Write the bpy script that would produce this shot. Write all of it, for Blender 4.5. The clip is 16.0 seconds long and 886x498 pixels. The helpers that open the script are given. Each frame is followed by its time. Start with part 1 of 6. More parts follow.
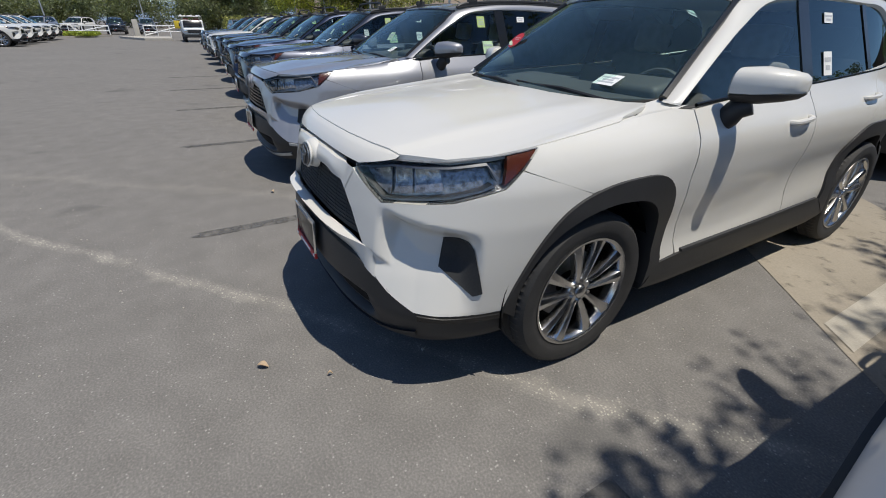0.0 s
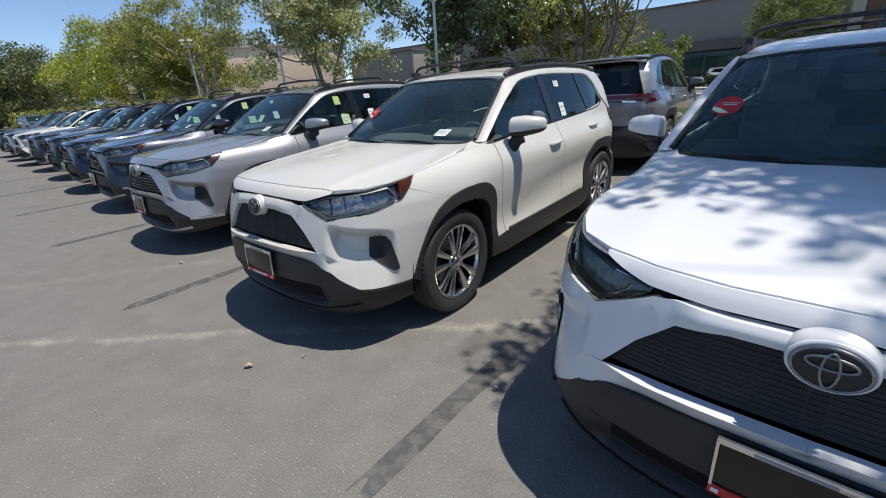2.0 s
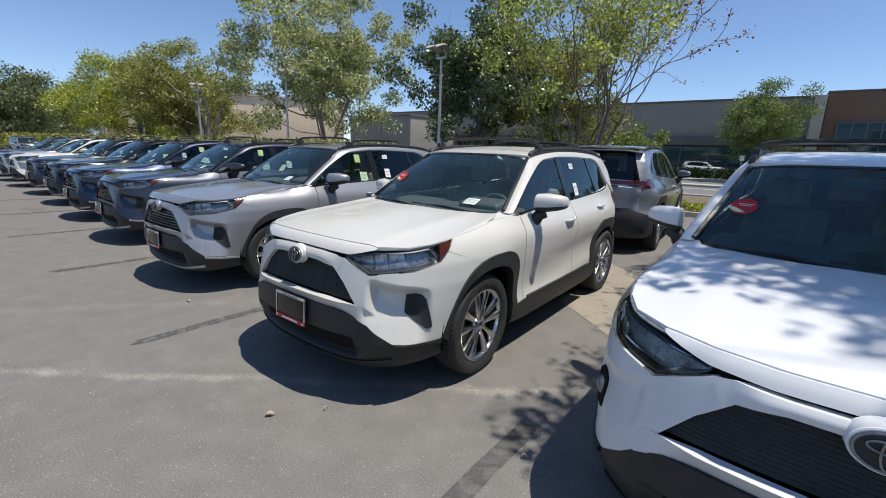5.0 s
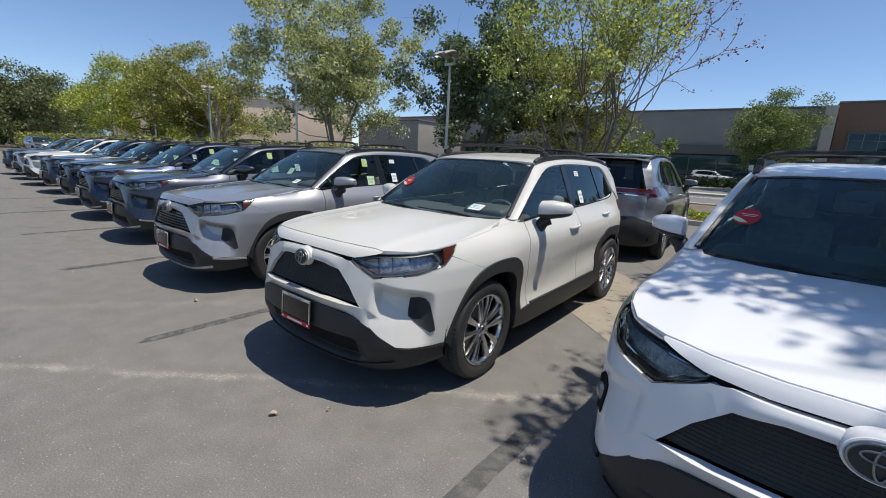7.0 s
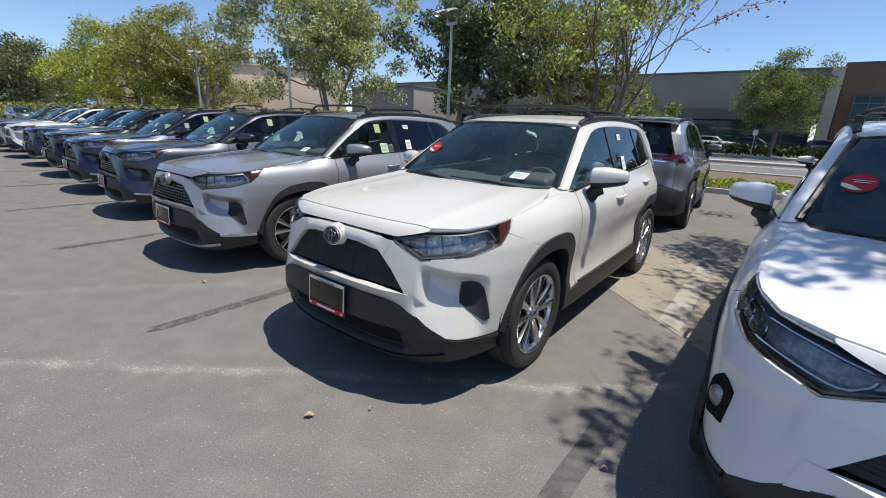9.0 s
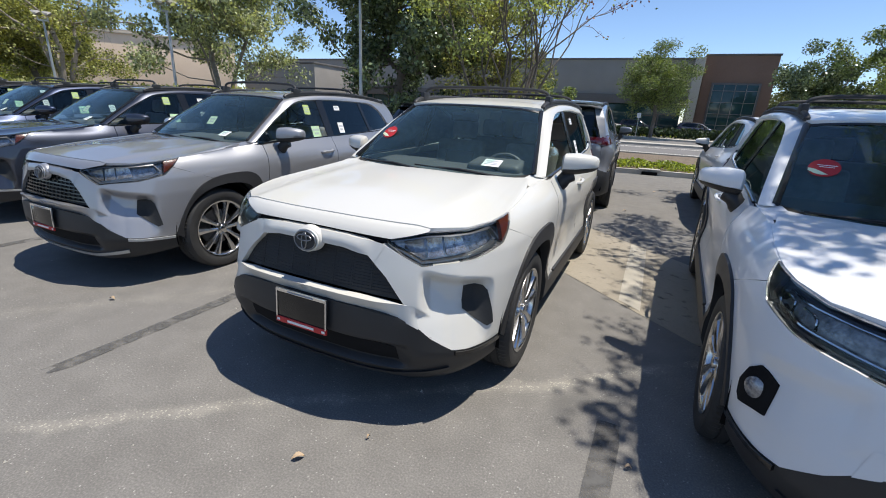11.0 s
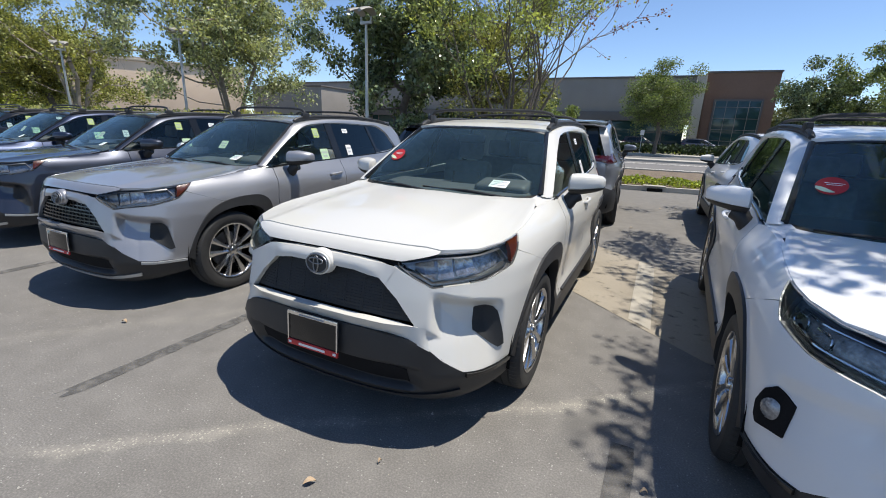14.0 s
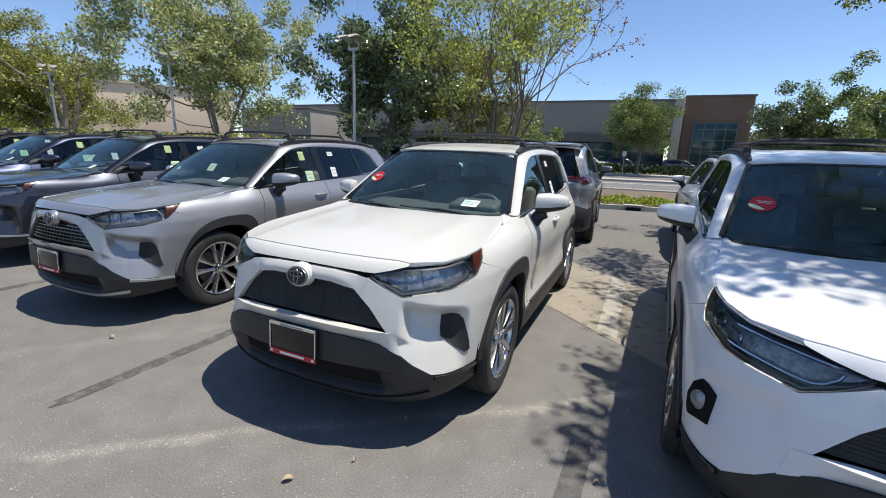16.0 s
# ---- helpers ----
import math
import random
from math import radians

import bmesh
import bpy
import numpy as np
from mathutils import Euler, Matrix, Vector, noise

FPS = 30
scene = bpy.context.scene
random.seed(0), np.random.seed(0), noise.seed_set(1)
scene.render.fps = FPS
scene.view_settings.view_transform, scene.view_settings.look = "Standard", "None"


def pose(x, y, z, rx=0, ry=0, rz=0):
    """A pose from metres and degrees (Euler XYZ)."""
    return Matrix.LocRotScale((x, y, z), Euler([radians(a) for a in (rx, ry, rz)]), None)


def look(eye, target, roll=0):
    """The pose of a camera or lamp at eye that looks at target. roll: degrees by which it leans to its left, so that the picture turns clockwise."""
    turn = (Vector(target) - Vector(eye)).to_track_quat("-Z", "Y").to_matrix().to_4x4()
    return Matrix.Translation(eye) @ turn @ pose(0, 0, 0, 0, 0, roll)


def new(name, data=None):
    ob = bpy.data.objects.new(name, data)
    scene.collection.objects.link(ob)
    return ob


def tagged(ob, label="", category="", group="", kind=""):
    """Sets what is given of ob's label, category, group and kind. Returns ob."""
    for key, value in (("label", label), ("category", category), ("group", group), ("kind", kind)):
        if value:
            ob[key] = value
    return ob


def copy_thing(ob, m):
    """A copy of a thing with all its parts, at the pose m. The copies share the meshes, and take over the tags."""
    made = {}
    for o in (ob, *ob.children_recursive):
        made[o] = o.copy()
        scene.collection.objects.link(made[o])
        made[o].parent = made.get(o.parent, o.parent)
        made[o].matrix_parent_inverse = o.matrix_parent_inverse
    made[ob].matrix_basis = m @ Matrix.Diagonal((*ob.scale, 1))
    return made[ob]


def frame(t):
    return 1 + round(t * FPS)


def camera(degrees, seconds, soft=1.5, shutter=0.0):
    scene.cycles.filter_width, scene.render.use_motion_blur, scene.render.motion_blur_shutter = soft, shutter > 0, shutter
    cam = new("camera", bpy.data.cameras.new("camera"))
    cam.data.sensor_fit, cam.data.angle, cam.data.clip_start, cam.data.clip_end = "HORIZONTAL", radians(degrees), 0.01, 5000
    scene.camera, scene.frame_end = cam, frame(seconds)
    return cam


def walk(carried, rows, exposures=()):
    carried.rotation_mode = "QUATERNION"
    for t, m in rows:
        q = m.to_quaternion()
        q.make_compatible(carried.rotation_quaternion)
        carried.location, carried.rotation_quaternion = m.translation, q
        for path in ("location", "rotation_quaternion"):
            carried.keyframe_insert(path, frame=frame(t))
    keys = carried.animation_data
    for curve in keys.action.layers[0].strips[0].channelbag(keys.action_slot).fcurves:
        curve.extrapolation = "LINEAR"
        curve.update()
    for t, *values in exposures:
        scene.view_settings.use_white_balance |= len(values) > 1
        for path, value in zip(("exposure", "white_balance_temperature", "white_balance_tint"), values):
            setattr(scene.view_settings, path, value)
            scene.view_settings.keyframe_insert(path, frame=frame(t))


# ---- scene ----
cam = camera(92.1, 16.0, soft=0.98)
PATH = [
    (0, (1.929, -1.308, 1.396), (0.407, -0.399, 0.47), 1.0),
    (0.5, (2.116, -1.521, 1.471), (0.652, -0.364, 0.751), 0.9),
    (1, (2.273, -1.807, 1.532), (0.839, -0.572, 0.886), -0.8),
    (1.5, (2.474, -1.964, 1.523), (1.147, -0.609, 0.889), -2.8),
    (2, (2.596, -2.121, 1.498), (1.379, -0.699, 0.795), -4.0),
    (2.5, (2.514, -2.26, 1.57), (1.311, -0.779, 0.97), -1.8),
    (3, (2.393, -2.396, 1.554), (1.256, -0.85, 0.991), -0.6),
    (3.5, (2.372, -2.415, 1.551), (1.258, -0.837, 1.032), 0.6),
    (4, (2.384, -2.4, 1.557), (1.236, -0.832, 1.084), 1.2),
    (4.5, (2.393, -2.412, 1.557), (1.217, -0.859, 1.105), 1.7),
    (7, (2.429, -2.445, 1.565), (1.215, -0.911, 1.147), 2.9),
    (7.5, (2.398, -2.465, 1.55), (1.167, -0.956, 1.096), 2.8),
    (8, (2.327, -2.528, 1.526), (1.09, -1.034, 1.037), 2.7),
    (8.5, (2.169, -2.481, 1.498), (0.951, -0.984, 0.975), 2.5),
    (9, (1.945, -2.359, 1.508), (0.774, -0.836, 0.954), 2.4),
    (9.5, (1.71, -2.35, 1.492), (0.628, -0.776, 0.9), 2.0),
    (9.7, (1.59, -2.379, 1.5), (0.566, -0.777, 0.88), 1.9),
    (11.8, (1.418, -2.362, 1.511), (0.641, -0.616, 0.921), 3.4),
    (12, (1.422, -2.374, 1.526), (0.634, -0.63, 0.946), 3.5),
    (12.5, (1.421, -2.381, 1.53), (0.599, -0.647, 0.969), 3.5),
    (13, (1.408, -2.382, 1.53), (0.562, -0.655, 0.982), 3.4),
    (13.5, (1.409, -2.379, 1.532), (0.554, -0.654, 0.99), 2.9),
    (14, (1.414, -2.389, 1.528), (0.571, -0.656, 0.992), 2.2),
    (14.5, (1.418, -2.397, 1.524), (0.599, -0.649, 0.999), 1.6),
    (15, (1.45, -2.417, 1.538), (0.646, -0.657, 1.032), 1.3),
    (15.5, (1.47, -2.483, 1.549), (0.668, -0.713, 1.075), 1.5),
    (16, (1.601, -2.531, 1.551), (0.79, -0.758, 1.108), 2.1),
]
walk(cam, [(t, look(eye, target, roll)) for t, eye, target, roll in PATH], [(0.0, 0.05), (1.0, 0.05), (2.0, 0.21), (3.0, 0.27), (4.5, 0.26), (7.0, 0.18), (9.0, 0.33), (12.0, 0.48), (16.0, 0.45)])

# ---------------------------------------------------------------- world and sun
SUN_WAY = Vector((-0.305, -0.148, -1.0)).normalized()
world = bpy.data.worlds.new("sky")
scene.world = world
world.use_nodes = True
wn = world.node_tree.nodes
sky = wn.new("ShaderNodeTexSky")
sky.sky_type = "NISHITA"
sky.sun_disc = False
sky.sun_elevation = math.asin(-SUN_WAY.z)
sky.sun_rotation = math.atan2(-SUN_WAY.x, -SUN_WAY.y)
sky.altitude = 900
sky.air_density, sky.dust_density, sky.ozone_density = 0.92, 0.0, 6.0
clear = wn.new("ShaderNodeMixRGB")
clear.blend_type = "MULTIPLY"
clear.inputs[0].default_value = 1.0
clear.inputs[2].default_value = (1.055, 1.0, 0.98, 1)
world.node_tree.links.new(sky.outputs[0], clear.inputs[1])
world.node_tree.links.new(clear.outputs[0], wn["Background"].inputs[0])
wn["Background"].inputs[1].default_value = 0.125
sun = new("sun", bpy.data.lights.new("sun", "SUN"))
sun.data.energy, sun.data.angle, sun.data.color = 4.35, radians(0.53), (1.0, 0.945, 0.855)
sun.matrix_basis = look((0, 0, 60), Vector((0, 0, 60)) + SUN_WAY)


# ---------------------------------------------------------------- materials
def mat(name):
    m = bpy.data.materials.new(name)
    m.use_nodes = True
    return m, m.node_tree.nodes, m.node_tree.links, m.node_tree.nodes["Principled BSDF"]


def ramp(nodes, stops):
    r = nodes.new("ShaderNodeValToRGB")
    e = r.color_ramp.elements
    while len(e) < len(stops):
        e.new(0.5)
    for k, (p, c) in enumerate(stops):
        e[k].position, e[k].color = p, (*c, 1) if len(c) == 3 else c
    return r


def noisy(name, low, high, scale=4.0, rough=0.6, fine=60.0, bump=0.1, metal=0.0, depth=0.01, coat=0.0, spec=0.5):
    """A plain surface with stains at a large scale and grain at a small one."""
    m, n, l, p = mat(name)
    co = n.new("ShaderNodeTexCoord")
    a, b = n.new("ShaderNodeTexNoise"), n.new("ShaderNodeTexNoise")
    a.inputs["Scale"].default_value, a.inputs["Detail"].default_value = scale, 6
    b.inputs["Scale"].default_value, b.inputs["Detail"].default_value = fine, 4
    l.new(co.outputs["Object"], a.inputs["Vector"]), l.new(co.outputs["Object"], b.inputs["Vector"])
    mixer = n.new("ShaderNodeMath")
    mixer.operation = "MULTIPLY_ADD"
    l.new(b.outputs[0], mixer.inputs[0])
    mixer.inputs[1].default_value = 0.45
    half = n.new("ShaderNodeMath")
    half.operation = "MULTIPLY"
    half.inputs[1].default_value = 0.55
    l.new(a.outputs[0], half.inputs[0]), l.new(half.outputs[0], mixer.inputs[2])
    r = ramp(n, [(0.3, low), (0.7, high)])
    l.new(mixer.outputs[0], r.inputs[0]), l.new(r.outputs[0], p.inputs["Base Color"])
    p.inputs["Roughness"].default_value, p.inputs["Metallic"].default_value = rough, metal
    p.inputs["Coat Weight"].default_value = coat
    p.inputs["Specular IOR Level"].default_value = spec
    if bump:
        u = n.new("ShaderNodeBump")
        u.inputs["Strength"].default_value, u.inputs["Distance"].default_value = bump, depth
        l.new(b.outputs[0], u.inputs["Height"]), l.new(u.outputs[0], p.inputs["Normal"])
    return m


def paint(name, colour, metal=0.0, rough=0.35):
    """Car paint under clear coat, with a thin film of dust."""
    m, n, l, p = mat(name)
    co = n.new("ShaderNodeTexCoord")
    a, b = n.new("ShaderNodeTexNoise"), n.new("ShaderNodeTexNoise")
    a.inputs["Scale"].default_value, a.inputs["Detail"].default_value = 3.0, 5
    b.inputs["Scale"].default_value = 900.0
    l.new(co.outputs["Object"], a.inputs["Vector"]), l.new(co.outputs["Object"], b.inputs["Vector"])
    c = Vector(colour)
    r = ramp(n, [(0.35, tuple(c)), (0.75, tuple(c.lerp(Vector((0.45, 0.43, 0.4)), 0.02)))])
    l.new(a.outputs[0], r.inputs[0])
    l.new(r.outputs[0], p.inputs["Base Color"])
    if metal:
        flake = n.new("ShaderNodeBump")
        flake.inputs["Strength"].default_value, flake.inputs["Distance"].default_value = 0.05, 0.001
        l.new(b.outputs[0], flake.inputs["Height"]), l.new(flake.outputs[0], p.inputs["Normal"])
    dust = ramp(n, [(0.3, (0.02,) * 3), (0.8, (0.09,) * 3)])
    l.new(a.outputs[0], dust.inputs[0]), l.new(dust.outputs[0], p.inputs["Coat Roughness"])
    p.inputs["Metallic"].default_value, p.inputs["Roughness"].default_value = metal, rough
    p.inputs["Coat Weight"].default_value = 1.0 if metal else 0.55
    if not metal:
        p.inputs["Specular IOR Level"].default_value = 0.3
    return m


def glass(name, tint, gloss=1.0, haze=0.0):
    """A thin pane: tinted see-through with a mirror's share by Fresnel."""
    m, n, l, p = mat(name)
    n.remove(p)
    t, g, f, x = (n.new(k) for k in ("ShaderNodeBsdfTransparent", "ShaderNodeBsdfGlossy", "ShaderNodeFresnel", "ShaderNodeMixShader"))
    t.inputs[0].default_value = (*tint, 1)
    g.inputs["Roughness"].default_value = 0.0
    g.inputs[0].default_value = (0.80 * gloss, 0.97 * gloss, gloss, 1)
    f.inputs[0].default_value = 1.5
    l.new(f.outputs[0], x.inputs[0]), l.new(t.outputs[0], x.inputs[1]), l.new(g.outputs[0], x.inputs[2])
    if haze:
        # dust in smears; its teal puts sky reflection into the pane's colour
        d, k, w = n.new("ShaderNodeBsdfDiffuse"), n.new("ShaderNodeMixShader"), n.new("ShaderNodeTexNoise")
        d.inputs[0].default_value = (0.34, 0.58, 0.64, 1)
        w.inputs["Scale"].default_value, w.inputs["Detail"].default_value = 3.0, 6
        s = ramp(n, [(0.3, (haze * 0.7,) * 3), (0.75, (haze * 1.5,) * 3)])
        l.new(w.outputs[0], s.inputs[0]), l.new(s.outputs[0], k.inputs[0])
        l.new(x.outputs[0], k.inputs[1]), l.new(d.outputs[0], k.inputs[2])
        l.new(k.outputs[0], n["Material Output"].inputs[0])
    else:
        l.new(x.outputs[0], n["Material Output"].inputs[0])
    return m


def leafy(name, dark, light, odd=None, gloss=0.45, thin=0.34):
    """Leaves: colour from leaf to leaf, and some light through them."""
    m, n, l, p = mat(name)
    geo = n.new("ShaderNodeNewGeometry")
    stops = [(0.0, dark), (0.55, light), (0.9, tuple(Vector(light) * 1.6))]
    if odd:
        stops.append((0.95, odd))
    r = ramp(n, stops)
    l.new(geo.outputs["Random Per Island"], r.inputs[0])
    l.new(r.outputs[0], p.inputs["Base Color"])
    p.inputs["Roughness"].default_value = gloss
    t, x = n.new("ShaderNodeBsdfTranslucent"), n.new("ShaderNodeMixShader")
    hue = n.new("ShaderNodeMixRGB")
    hue.blend_type = "MULTIPLY"
    hue.inputs[0].default_value = 1.0
    hue.inputs[2].default_value = (1.3, 1.25, 0.5, 1)
    l.new(r.outputs[0], hue.inputs[1]), l.new(hue.outputs[0], t.inputs[0])
    x.inputs[0].default_value = thin
    l.new(p.outputs[0], x.inputs[1]), l.new(t.outputs[0], x.inputs[2])
    l.new(x.outputs[0], n["Material Output"].inputs[0])
    return m


def worn(m, keep=0.5):
    """Lets the ground show through where a coat has worn off."""
    n, l = m.node_tree.nodes, m.node_tree.links
    co, t, x = n.new("ShaderNodeTexCoord"), n.new("ShaderNodeTexNoise"), n.new("ShaderNodeMixShader")
    t.inputs["Scale"].default_value, t.inputs["Detail"].default_value = 9.0, 10
    r = ramp(n, [(keep - 0.14, (0.0,) * 3), (keep + 0.08, (0.8,) * 3)])
    l.new(co.outputs["Object"], t.inputs["Vector"]), l.new(t.outputs[0], r.inputs[0]), l.new(r.outputs[0], x.inputs[0])
    clear = n.new("ShaderNodeBsdfTransparent")
    l.new(n["Principled BSDF"].outputs[0], x.inputs[1]), l.new(clear.outputs[0], x.inputs[2])
    l.new(x.outputs[0], n["Material Output"].inputs[0])
    return m


def asphalt_material():
    m, n, l, p = mat("asphalt")
    co = n.new("ShaderNodeTexCoord")

    def tex(scale, detail=6, kind="ShaderNodeTexNoise"):
        t = n.new(kind)
        t.inputs["Scale"].default_value = scale
        if kind == "ShaderNodeTexNoise":
            t.inputs["Detail"].default_value = detail
        l.new(co.outputs["Object"], t.inputs["Vector"])
        return t

    def math_node(op, a, b):
        k = n.new("ShaderNodeMath")
        k.operation = op
        for i, v in enumerate((a, b)):
            if isinstance(v, (int, float)):
                k.inputs[i].default_value = v
            else:
                l.new(v, k.inputs[i])
        return k.outputs[0]

    big, mid, grit, stone = tex(0.5), tex(5.0, 10), tex(110, 3), tex(170, kind="ShaderNodeTexVoronoi")
    tone = math_node("ADD", math_node("MULTIPLY", big.outputs[0], 0.34), math_node("MULTIPLY", mid.outputs[0], 0.66))
    base = ramp(n, [(0.34, (0.163, 0.155, 0.143)), (0.50, (0.182, 0.173, 0.160)), (0.66, (0.204, 0.194, 0.179))])
    l.new(tone, base.inputs[0])
    speck = ramp(n, [(0.30, (0.72,) * 3), (0.55, (1.0,) * 3), (0.75, (1.45, 1.42, 1.36))])
    l.new(grit.outputs[0], speck.inputs[0])
    both = n.new("ShaderNodeMixRGB")
    both.blend_type = "MULTIPLY"
    both.inputs[0].default_value = 0.8
    l.new(base.outputs[0], both.inputs[1]), l.new(speck.outputs[0], both.inputs[2])
    # pale stones worn bare, a few to the hand's width
    chips = tex(62, kind="ShaderNodeTexVoronoi")
    near_chip = math_node("LESS_THAN", chips.outputs["Distance"], 0.24)
    parts3 = n.new("ShaderNodeSeparateColor")
    l.new(chips.outputs["Color"], parts3.inputs[0])
    chip = math_node("MULTIPLY", near_chip, math_node("GREATER_THAN", parts3.outputs[0], 0.90))
    bare = n.new("ShaderNodeMixRGB")
    l.new(math_node("MULTIPLY", chip, 0.42), bare.inputs[0]), l.new(both.outputs[0], bare.inputs[1])
    bare.inputs[2].default_value = (0.50, 0.48, 0.44, 1)
    both = bare
    # pale worn joint that runs slantwise over the aisle
    sep = n.new("ShaderNodeSeparateXYZ")
    l.new(co.outputs["Object"], sep.inputs[0])
    wob = tex(1.3, 3)
    across = math_node("ADD", math_node("MULTIPLY", sep.outputs[0], -0.614), math_node("MULTIPLY", sep.outputs[1], 0.789))
    across = math_node("ADD", across, math_node("MULTIPLY", math_node("SUBTRACT", wob.outputs[0], 0.5), 0.22))
    near = math_node("ABSOLUTE", math_node("ADD", across, 0.74), 0)
    frayed = tex(6.5, 9)
    width = math_node("SUBTRACT", math_node("SUBTRACT", 1.55, math_node("MULTIPLY", frayed.outputs[0], 1.7)), math_node("MULTIPLY", near, 11.5))
    grains = tex(85, kind="ShaderNodeTexVoronoi")
    tint = n.new("ShaderNodeSeparateColor")
    l.new(grains.outputs["Color"], tint.inputs[0])
    grain = math_node("MULTIPLY", math_node("LESS_THAN", grains.outputs["Distance"], 0.42), math_node("MULTIPLY", math_node("GREATER_THAN", tint.outputs[0], 0.45), tint.outputs[1]))
    mask = math_node("MULTIPLY", math_node("MAXIMUM", width, 0.0), math_node("ADD", 0.32, math_node("MULTIPLY", grain, 1.5)))
    broken = tex(2.6, 4)
    mask = math_node("MULTIPLY", mask, math_node("MINIMUM", math_node("MAXIMUM", math_node("MULTIPLY", math_node("SUBTRACT", broken.outputs[0], 0.30), 5.0), 0.0), 1.0))
    # a fainter, broader one farther up the stalls
    second = math_node("ADD", math_node("MULTIPLY", sep.outputs[0], -0.773), math_node("MULTIPLY", sep.outputs[1], 0.634))
    second = math_node("ADD", second, math_node("MULTIPLY", math_node("SUBTRACT", wob.outputs[0], 0.5), 0.30))
    faint = math_node("SUBTRACT", math_node("SUBTRACT", 1.5, math_node("MULTIPLY", frayed.outputs[0], 1.5)), math_node("MULTIPLY", math_node("ABSOLUTE", math_node("ADD", second, -1.09), 0), 6.0))
    faint = math_node("MULTIPLY", math_node("MAXIMUM", faint, 0.0), math_node("ADD", 0.10, math_node("MULTIPLY", grain, 0.35)))
    mask = math_node("MINIMUM", math_node("MAXIMUM", mask, faint), 0.75)
    pale = n.new("ShaderNodeMixRGB")
    l.new(mask, pale.inputs[0]), l.new(both.outputs[0], pale.inputs[1])
    pale.inputs[2].default_value = (0.46, 0.43, 0.36, 1)
    # oil spots
    spot = tex(1.1, 2)
    oil = ramp(n, [(0.66, (0,) * 3), (0.74, (0.45,) * 3)])
    l.new(spot.outputs[0], oil.inputs[0])
    dark = n.new("ShaderNodeMixRGB")
    l.new(oil.outputs[0], dark.inputs[0]), l.new(pale.outputs[0], dark.inputs[1])
    dark.inputs[2].default_value = (0.085, 0.083, 0.08, 1)
    l.new(dark.outputs[0], p.inputs["Base Color"])
    p.inputs["Roughness"].default_value = 0.9
    p.inputs["Specular IOR Level"].default_value = 0.12
    u = n.new("ShaderNodeBump")
    u.inputs["Strength"].default_value, u.inputs["Distance"].default_value = 0.3, 0.004
    l.new(stone.outputs[0], u.inputs["Height"]), l.new(u.outputs[0], p.inputs["Normal"])
    return m


